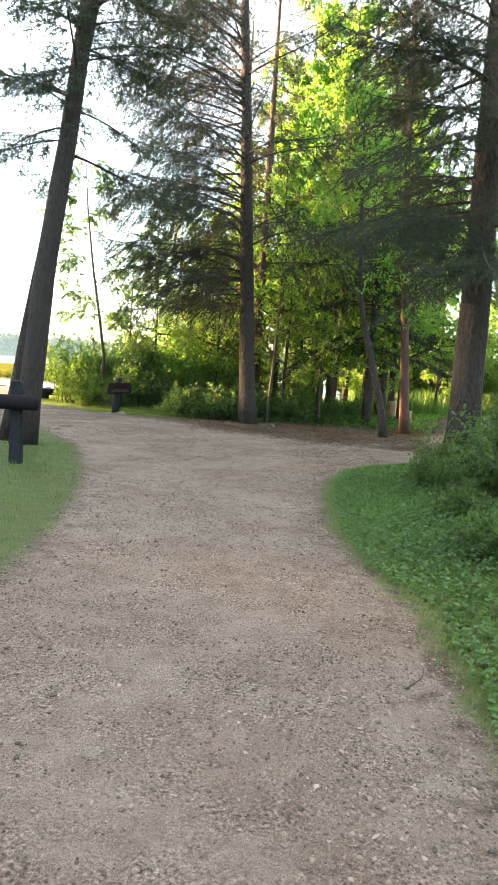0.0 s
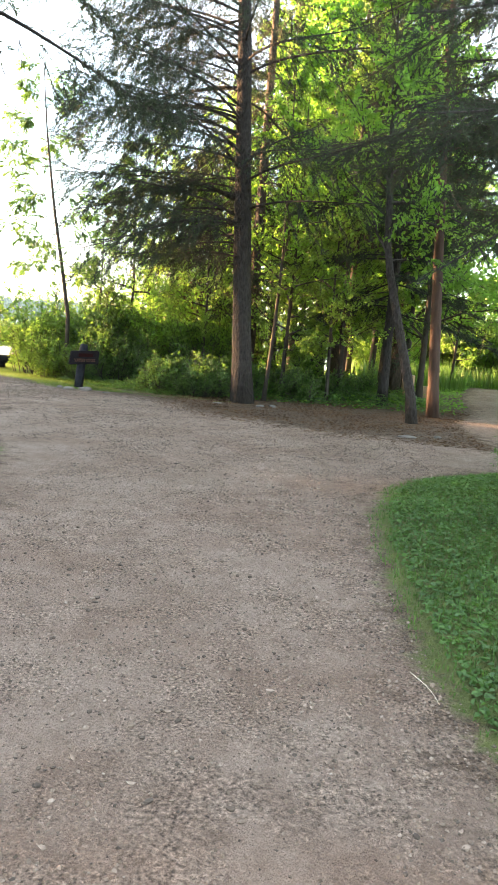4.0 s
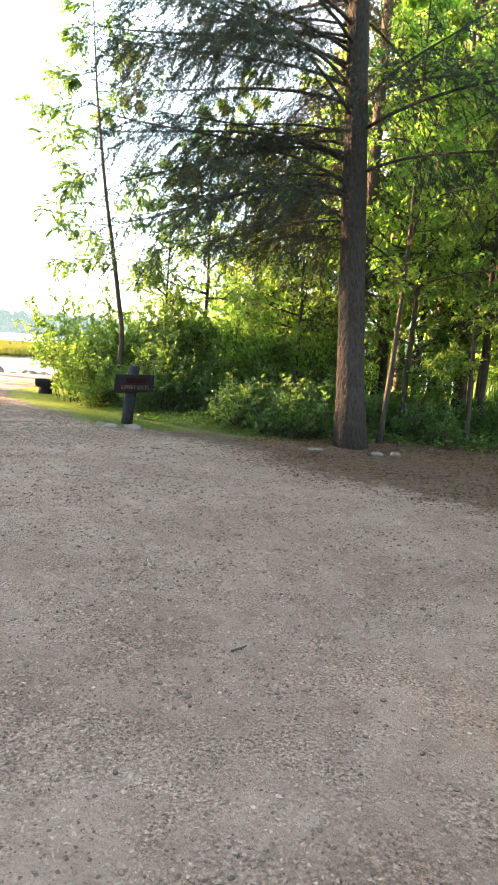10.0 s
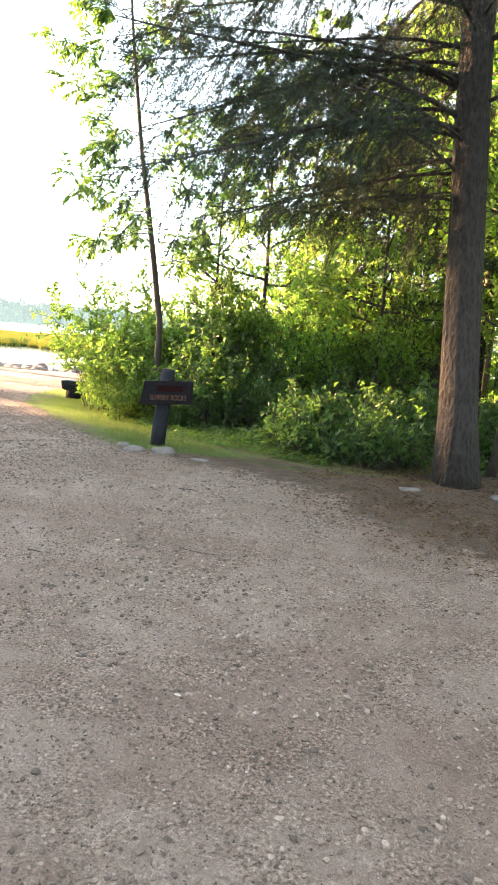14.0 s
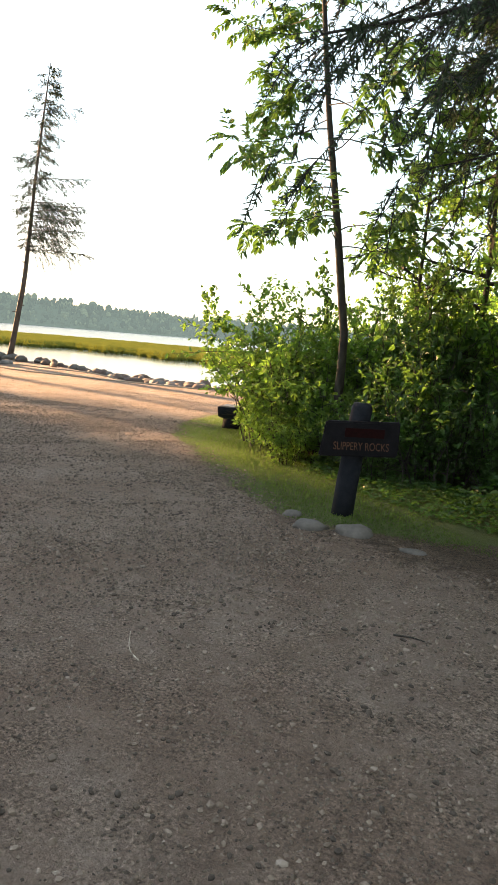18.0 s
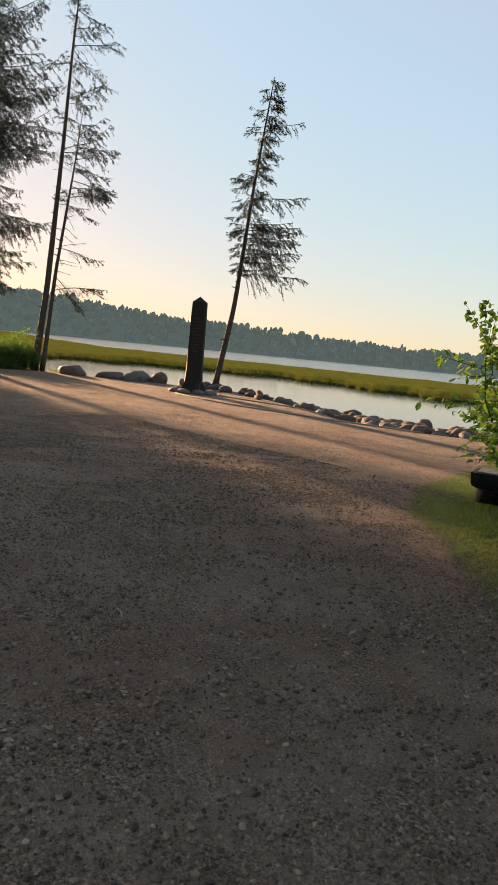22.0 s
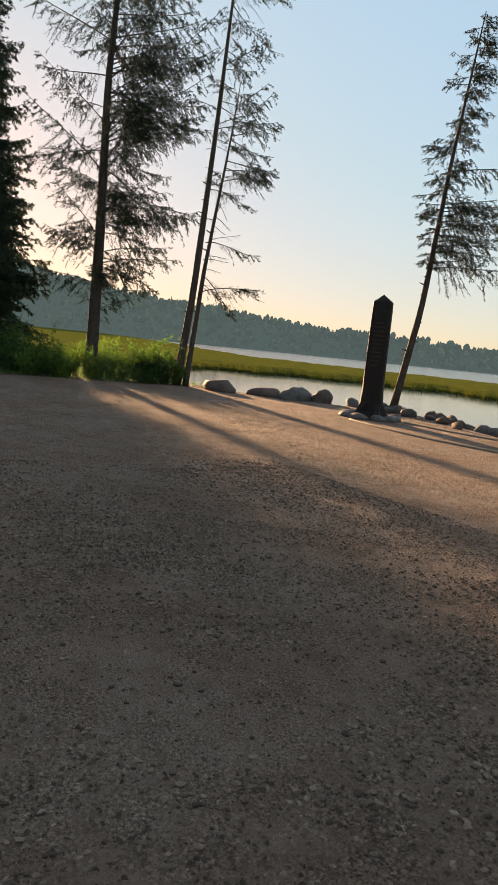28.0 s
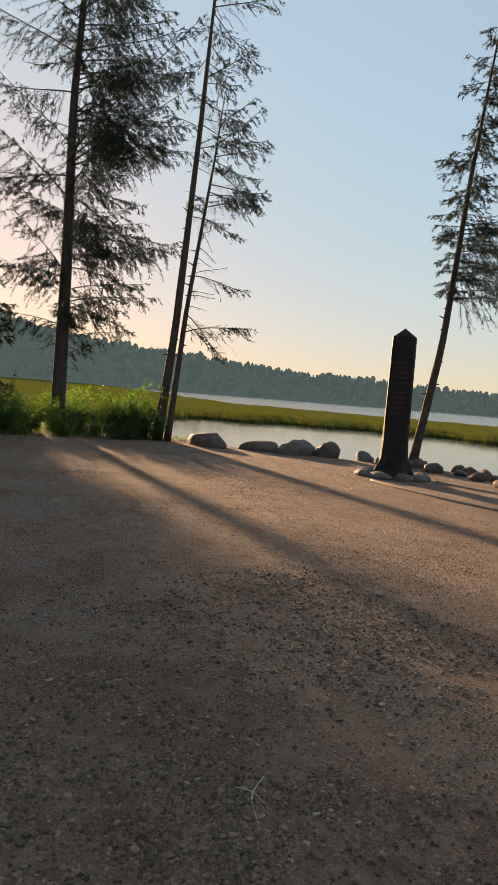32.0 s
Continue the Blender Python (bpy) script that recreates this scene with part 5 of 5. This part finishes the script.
# The monument: a great carved log post
def monument_mesh():
    bm = bmesh.new()
    rng = np.random.default_rng(6)
    n = 20
    rings = []
    for z, hw in ((-0.1, 0.46), (0.05, 0.42), (0.2, 0.345), (0.4, 0.30), (0.8, 0.275), (1.4, 0.265), (2.0, 0.258), (2.6, 0.252), (2.95, 0.246)):
        ring = []
        for k in range(n):
            a = 2 * math.pi * k / n
            c, s = math.cos(a), math.sin(a)
            flat = 1.0 / max(abs(c), abs(s)) ** (0.62 if z > 0.9 else 0.3)
            flare = 1 + (0.18 * math.sin(a * 5 + 1) if z < 0.3 else 0)
            r = hw * flat * flare * (1 + rng.normal(0, 0.008))
            ring.append(bm.verts.new((r * c, r * s * 0.9, z)))
        rings.append(ring)
    for a, b in zip(rings, rings[1:]):
        for k in range(n):
            bm.faces.new((a[k], a[(k + 1) % n], b[(k + 1) % n], b[k]))
    apex = [bm.verts.new((0.0, -0.1, 3.13)), bm.verts.new((0.0, 0.1, 3.13))]
    for k in range(n):
        s = rings[-1]
        mid = math.sin(2 * math.pi * (k + 0.5) / n)
        a = apex[0] if mid < 0 else apex[1]
        bm.faces.new((s[k], s[(k + 1) % n], a))
    for k in (0, n // 2):
        bm.faces.new((rings[-1][k], apex[1] if k == 0 else apex[0], apex[0] if k == 0 else apex[1]))
    bmesh.ops.recalc_face_normals(bm, faces=bm.faces)
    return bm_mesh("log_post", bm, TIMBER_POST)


mon = empty("monument", (-23.08, 31.42, 0), "tall dark carved log post monument with worn yellow lines", "monument", rz=42)
part("log_post", monument_mesh(), mon)
lw = np.random.default_rng(4)
for k in range(11):
    hw = 0.15 - (0.05 if k in (0, 10) else 0.03 * float(lw.random()))
    bm, x = bmesh.new(), -hw
    while x < hw:
        w = float(lw.uniform(0.012, 0.05))
        bmesh.ops.create_cube(bm, size=1.0, matrix=Matrix.Translation((x + w / 2, 0, float(lw.normal(0, 0.002)))) @ Matrix.Diagonal((w, 0.005, float(lw.uniform(0.02, 0.034)), 1)))
        x += w + float(lw.uniform(0.008, 0.02))
    line = part("carved_line", bm_mesh("carved_line", bm, PAINT_YELLOW), mon, "worn yellow carved line")
    z = 2.42 - 0.105 * k
    line.matrix_basis = pose(0, -(0.9 * np.interp(z, [1.4, 2.0, 2.6], [0.265, 0.258, 0.252])) - 0.002, z)
for k in range(10):
    a = 2 * math.pi * (k + 0.25 * math.sin(5 * k)) / 10
    part("base_stone", stone_mesh("base_stone", 140 + k, (0.27 + 0.05 * math.sin(3 * k), 0.19, 0.12), STONE_DARK), mon).matrix_basis = pose(0.62 * math.cos(a), 0.56 * math.sin(a), 0.03, 0, 0, math.degrees(a) + 90)

# Pale timber edging that curves along the beach
for pts in ([(-22.6, 30.35), (-21.4, 30.05), (-20.2, 29.9), (-18.6, 30.0), (-16.5, 30.5), (-14.2, 31.2)], [(-22.35, 31.95), (-20.9, 31.9), (-19.0, 32.1), (-17.0, 32.6), (-14.8, 33.2)]):
    c = curve_points(pts, 40)
    P = np.column_stack([c, ground_z(c[:, 0], c[:, 1]) + 0.012])
    tagged(new("edging_log", log_mesh("edging_log", P, np.full(40, 0.028), TIMBER_PALE, 8, 9, 0.05)), "thin pale timber edging half sunk in the beach gravel", "edging", "edging on the beach")

# ---- grass ----
def blades(name, seed, count, inside, box, tall, wide, material, label, category, edge=0.9, bend=0.5):
    rng = np.random.default_rng(seed)
    X, Y = rng.uniform(box[0], box[1], count * 3), rng.uniform(box[2], box[3], count * 3)
    s = inside(X, Y) + 0.10 * wave(X, Y, 3)
    ok = s > 0
    X, Y, s = X[ok][:count], Y[ok][:count], s[ok][:count]
    n = len(X)
    h = tall * rng.uniform(0.45, 1.2, n) * np.clip(0.35 + s / edge, 0.35, 1) * (0.8 + 0.3 * wave(X, Y, 1.5))
    P = np.stack([X, Y, ground_z(X, Y)], -1)
    a = rng.uniform(0, 2 * np.pi, n)
    out = np.stack([np.cos(a), np.sin(a), 0 * a], -1)
    sd = np.stack([-np.sin(a), np.cos(a), 0 * a], -1) * wide / 2
    m = P + out * (h * bend * 0.3)[:, None] + [0, 0, 1] * (h * 0.65)[:, None]
    t = P + out * (h * bend * rng.uniform(0.5, 1.2, n))[:, None] + [0, 0, 1] * h[:, None]
    V = np.stack([P - sd, P + sd, m + sd * 0.7, m - sd * 0.7, t], 1).reshape(-1, 3)
    b = np.arange(n)[:, None] * 5
    F = np.concatenate([b + [0, 1, 2], b + [0, 2, 3], b + [3, 2, 4]])
    return tagged(new(name, mesh_of(name, V, F, material)), label, category, kind="stuff")


def cover(name, seed, count, inside, box, tall, size, material, label):
    rng = np.random.default_rng(seed)
    X, Y = rng.uniform(box[0], box[1], count * 3), rng.uniform(box[2], box[3], count * 3)
    s = inside(X, Y) + 0.15 * wave(X, Y, 2)
    ok = s > 0
    X, Y, s = X[ok][:count], Y[ok][:count], s[ok][:count]
    n = len(X)
    z = tall * rng.uniform(0.2, 1.0, n) * np.clip(0.25 + s / 1.0, 0.25, 1.0) * (0.75 + 0.4 * wave(X, Y, 1.1))
    P = np.stack([X, Y, ground_z(X, Y) + np.maximum(z, 0.02)], -1)
    a = rng.uniform(0, 2 * np.pi, n)
    D = np.stack([np.cos(a), np.sin(a), rng.uniform(-0.5, 0.35, n)], -1)
    return tagged(new(name, mesh_of(name, *leaf_cards(rng, P, D, size, size * 0.7, 0.75), material)), label, "ground cover", kind="stuff")


right_in = lambda X, Y: signed(GRASS_RIGHT, X, Y)
right_band = lambda X, Y: np.minimum(right_in(X, Y), 3.6 - right_in(X, Y) + 0.8 * wave(X, Y, 0.9))
left_in = lambda X, Y: signed(GRASS_LEFT, X, Y)
verge_in = lambda X, Y: np.minimum(signed(VERGE, X, Y), 1.6 - signed(VERGE, X, Y)) - 0.75 * np.clip((X + 5.4) / 1.6, 0, 1) * (Y < 24)
wood_in = lambda X, Y: np.minimum(np.minimum(Y - 20.9, X + 11), np.where(signed(TRAIL, X, Y) > -0.2, -1, np.where((signed(VERGE, X, Y) < 0.5) & (X < 0.4), -1, 2)))
bank_in = lambda X, Y: np.minimum(-30.4 - X + 0.3 * np.sin(Y), np.interp(X, SHORE[:, 0], SHORE[:, 1]) - Y + 1.5)
blades("grass_right", 201, 45000, right_band, (0.3, 6.0, -3.0, 14.2), 0.10, 0.007, BLADE, "short green grass beside the road", "grass")
cover("clover_right", 202, 80000, lambda X, Y: right_band(X, Y) - 0.12, (0.5, 6.0, -3.0, 14), 0.16, 0.038, LEAF_LOW, "low broad-leaved plants in the grass")
blades("grass_left", 203, 18000, left_in, (-9, -1.9, 2.5, 15.2), 0.07, 0.008, BLADE, "short worn grass round the leaning trees", "grass")
blades("grass_verge", 204, 150000, verge_in, (-11.5, 0.5, 18.3, 34), 0.034, 0.008, BLADE_VERGE, "yellow-green grass along the gravel edge", "grass")
cover("wood_floor_plants", 205, 14000, lambda X, Y: np.where((X < -4.6) & (signed(VERGE, X, Y) < 2.2), -1, wood_in(X, Y)), (-9, 12, 20.9, 42), 0.32, 0.10, LEAF, "leafy green undergrowth of the wood")
cover("wood_edge_plants", 208, 9000, lambda X, Y: np.minimum(wood_in(X, Y), 27.5 - Y), (-4.5, 3.4, 20.9, 27.5), 0.38, 0.085, LEAF_LOW, "fresh green herbs at the edge of the wood")
cover("verge_herbs", 209, 8000, lambda X, Y: np.minimum(signed(VERGE, X, Y) - 1.25, 2.6 - signed(VERGE, X, Y)), (-8.4, -3.0, 19.8, 24.2), 0.3, 0.05, LEAF_DARK, "small leafy herbs crowding the foot of the bushes")
blades("meadow_reeds", 207, 15000, lambda X, Y: np.where(signed(TRAIL, X, Y) > -0.3, -1.0, 1.0), (2.5, 15, 31, 44), 1.15, 0.035, BLADE, "pale green marsh grass beyond the wood", "grass", 0.5, 0.3)
blades("grass_bank", 206, 7000, bank_in, (-40, -30.3, 22, 32.5), 0.2, 0.012, BLADE, "green grass on the lake bank", "grass")


def litter(name, seed, count, inside, box, size, material, label):
    """Dead leaves and needle tufts lying flat on the soil."""
    rng = np.random.default_rng(seed)
    X, Y = rng.uniform(box[0], box[1], count * 2), rng.uniform(box[2], box[3], count * 2)
    ok = (inside(X, Y) > 0) & (rng.random(count * 2) < 0.55 + 0.45 * wave(X, Y, 2.7))
    X, Y = X[ok][:count], Y[ok][:count]
    n = len(X)
    a = rng.uniform(0, 2 * np.pi, n)
    P = np.stack([X, Y, ground_z(X, Y) + rng.uniform(0.004, 0.015, n)], -1)
    D = np.stack([np.cos(a), np.sin(a), rng.uniform(-0.05, 0.3, n)], -1)
    return tagged(new(name, mesh_of(name, *leaf_cards(rng, P, D, size, size * 0.45, 0.9, 0.3), material)), label, "leaf litter", kind="stuff")


soil_in = lambda X, Y: np.minimum(0.5 - signed(GRAVEL, X, Y), np.minimum(22.5 - Y, -signed(TRAIL, X, Y) - 0.1))
DEAD = leaf_material("dead_leaves", (0.05, 0.028, 0.014), (0.24, 0.15, 0.085), (0.12, 0.06, 0.02), 0.1, 0.8)
litter("leaf_litter", 209, 16000, soil_in, (-3.2, 8.0, 15.2, 22.5), 0.042, DEAD, "brown dead leaves and needles on bare forest soil")

# ---- loose stones of the gravel, twigs ----
def scatter_stones(name, seed, count, xs, ys, lo, hi, power):
    rng = np.random.default_rng(seed)
    along = rng.uniform(0, 1, count)
    X, Y = xs[0] + (xs[1] - xs[0]) * rng.random(count), ys[0] + (ys[1] - ys[0]) * along
    keep = (np.maximum(right_in(X, Y), left_in(X, Y)) < 0) & (signed(GRAVEL, X, Y) > -0.2)
    keep &= rng.random(count) < np.clip(0.32 + 0.6 * wave(X, Y, 1.9) + 0.35 * wave(X, Y, 4.7) + 0.2 * wave(X, Y, 11), 0.08, 1)
    X, Y = X[keep], Y[keep]
    n = len(X)
    r = lo + (hi - lo) * rng.random(n) ** power
    oct_v = np.array([(1, 0, 0), (0, 1, 0), (-1, 0, 0), (0, -1, 0), (0, 0, 1), (0, 0, -0.4)], float)
    V = oct_v[None] * rng.uniform(0.55, 1.25, (n, 6, 1)) + rng.normal(0, 0.12, (n, 6, 3))
    a = rng.uniform(0, 2 * np.pi, n)
    c, s = np.cos(a)[:, None], np.sin(a)[:, None]
    V = np.stack([V[..., 0] * c - V[..., 1] * s, V[..., 0] * s + V[..., 1] * c, V[..., 2] * rng.uniform(0.6, 1.1, (n, 1))], -1) * r[:, None, None]
    V += np.stack([X, Y, ground_z(X, Y) + r * 0.05], -1)[:, None]
    b = np.arange(n)[:, None] * 6
    F = np.concatenate([b + f for f in ([0, 1, 4], [1, 2, 4], [2, 3, 4], [3, 0, 4])])
    return tagged(new(name, mesh_of(name, V.reshape(-1, 3), F, PEBBLE)), "loose small stones on the gravel road", "gravel", kind="stuff")


scatter_stones("gravel_near", 301, 110000, (-2.8, 1.2), (1.2, 12.5), 0.003, 0.011, 2.2)
scatter_stones("gravel_fork", 304, 110000, (-5, 2), (11.5, 22), 0.004, 0.012, 2.2)
scatter_stones("gravel_square", 302, 460000, (-17, -5), (12.5, 24.5), 0.004, 0.0145, 1.9)
scatter_stones("gravel_far", 303, 60000, (-24, -8), (19, 28), 0.006, 0.014, 2.0)


def scatter_pebbles(name, seed, count, xs, ys, lo, hi, power):
    """Rounded, uneven stones of twenty faces, half sunk in the dust."""
    rng = np.random.default_rng(seed)
    X, Y = rng.uniform(*xs, count), rng.uniform(*ys, count)
    keep = (np.maximum(right_in(X, Y), left_in(X, Y)) < 0.05) & (signed(GRAVEL, X, Y) + 0.25 * wave(X, Y, 5) > -0.1)
    keep &= rng.random(count) < np.clip(0.3 + 0.55 * wave(X, Y, 1.7) + 0.4 * wave(X, Y, 5.3) + 0.25 * wave(X, Y, 13), 0.05, 1)
    X, Y = X[keep], Y[keep]
    n = len(X)
    bm = bmesh.new()
    bmesh.ops.create_icosphere(bm, subdivisions=1, radius=1.0)
    base = np.array([v.co for v in bm.verts])
    tris = np.array([[v.index for v in f.verts] for f in bm.faces])
    bm.free()
    m = len(base)
    r = lo + (hi - lo) * rng.random(n) ** power
    V = base[None] * rng.uniform(0.6, 1.25, (n, m, 1)) * np.stack([rng.uniform(0.8, 1.4, n), rng.uniform(0.7, 1.0, n), rng.uniform(0.5, 0.9, n)], -1)[:, None]
    a = rng.uniform(0, 2 * np.pi, n)
    c, s = np.cos(a)[:, None], np.sin(a)[:, None]
    V = np.stack([V[..., 0] * c - V[..., 1] * s, V[..., 0] * s + V[..., 1] * c, V[..., 2]], -1) * r[:, None, None]
    V += np.stack([X, Y, ground_z(X, Y) + r * 0.2], -1)[:, None]
    F = (np.arange(n)[:, None, None] * m + tris[None]).reshape(-1, 3)
    return tagged(new(name, mesh_of(name, V.reshape(-1, 3), F, PEBBLE)), "larger loose pebbles scattered on the gravel", "gravel", kind="stuff")


scatter_pebbles("pebbles_near", 311, 26000, (-2.8, 1.2), (1.2, 13), 0.004, 0.016, 2.6)
scatter_pebbles("pebbles_fork", 313, 40000, (-5, 1.5), (12.5, 22), 0.006, 0.018, 3.0)
scatter_pebbles("pebbles_square", 312, 120000, (-17.5, -5), (12.5, 24.5), 0.007, 0.0195, 2.1)


def twig(pts, r, label, material=TWIG):
    c = curve_points(pts, 8)
    P = np.column_stack([c, ground_z(c[:, 0], c[:, 1]) + r])
    tagged(new("twig", log_mesh("twig", P, np.linspace(r, r * 0.5, 8), material, 6, 3, 0.1)), label, "twig", "twigs on the gravel")


twig([(-2.49, 12.88), (-2.47, 12.80), (-2.40, 12.72)], 0.0035, "pale dry twig on the gravel")
twig([(-4.97, 16.59), (-5.08, 16.66), (-5.2, 16.82)], 0.0042, "pale bent twig on the gravel")
twig([(-14.75, 22.1), (-14.66, 21.98), (-14.5, 21.9)], 0.0035, "pale twig on the gravel")
twig([(-8.44, 18.64), (-8.36, 18.62), (-8.29, 18.56)], 0.003, "thin pale stalk on the gravel")
twig([(-4.1, 17.67), (-4.0, 17.7), (-3.93, 17.69)], 0.006, "short brown stick on the gravel", BARK_SMOOTH)
twig([(-3.4, 15.9), (-3.25, 15.86), (-3.1, 15.87)], 0.004, "short brown stick on the gravel", BARK_SMOOTH)
twig([(0.28, 6.9), (0.34, 6.75), (0.36, 6.6)], 0.003, "pale dry stalk at the grass edge")
twig([(0.62, 3.35), (0.72, 3.5), (0.75, 3.62)], 0.004, "dark stick on the gravel by the grass", BARK_SMOOTH)
twig([(-3.12, 15.40), (-3.09, 15.36), (-3.06, 15.30)], 0.003, "straight pale stalk on the gravel")
twig([(-4.26, 15.32), (-4.21, 15.32), (-4.14, 15.31)], 0.005, "thin dark stick on the gravel", BARK_SMOOTH)
twig([(-1.64, 11.64), (-1.61, 11.68), (-1.58, 11.73)], 0.007, "short dark stick lying on the gravel", BARK_SMOOTH)
twig([(-14.74, 21.96), (-14.68, 22.00), (-14.56, 21.99)], 0.003, "thin pale stalk lying across the gravel")
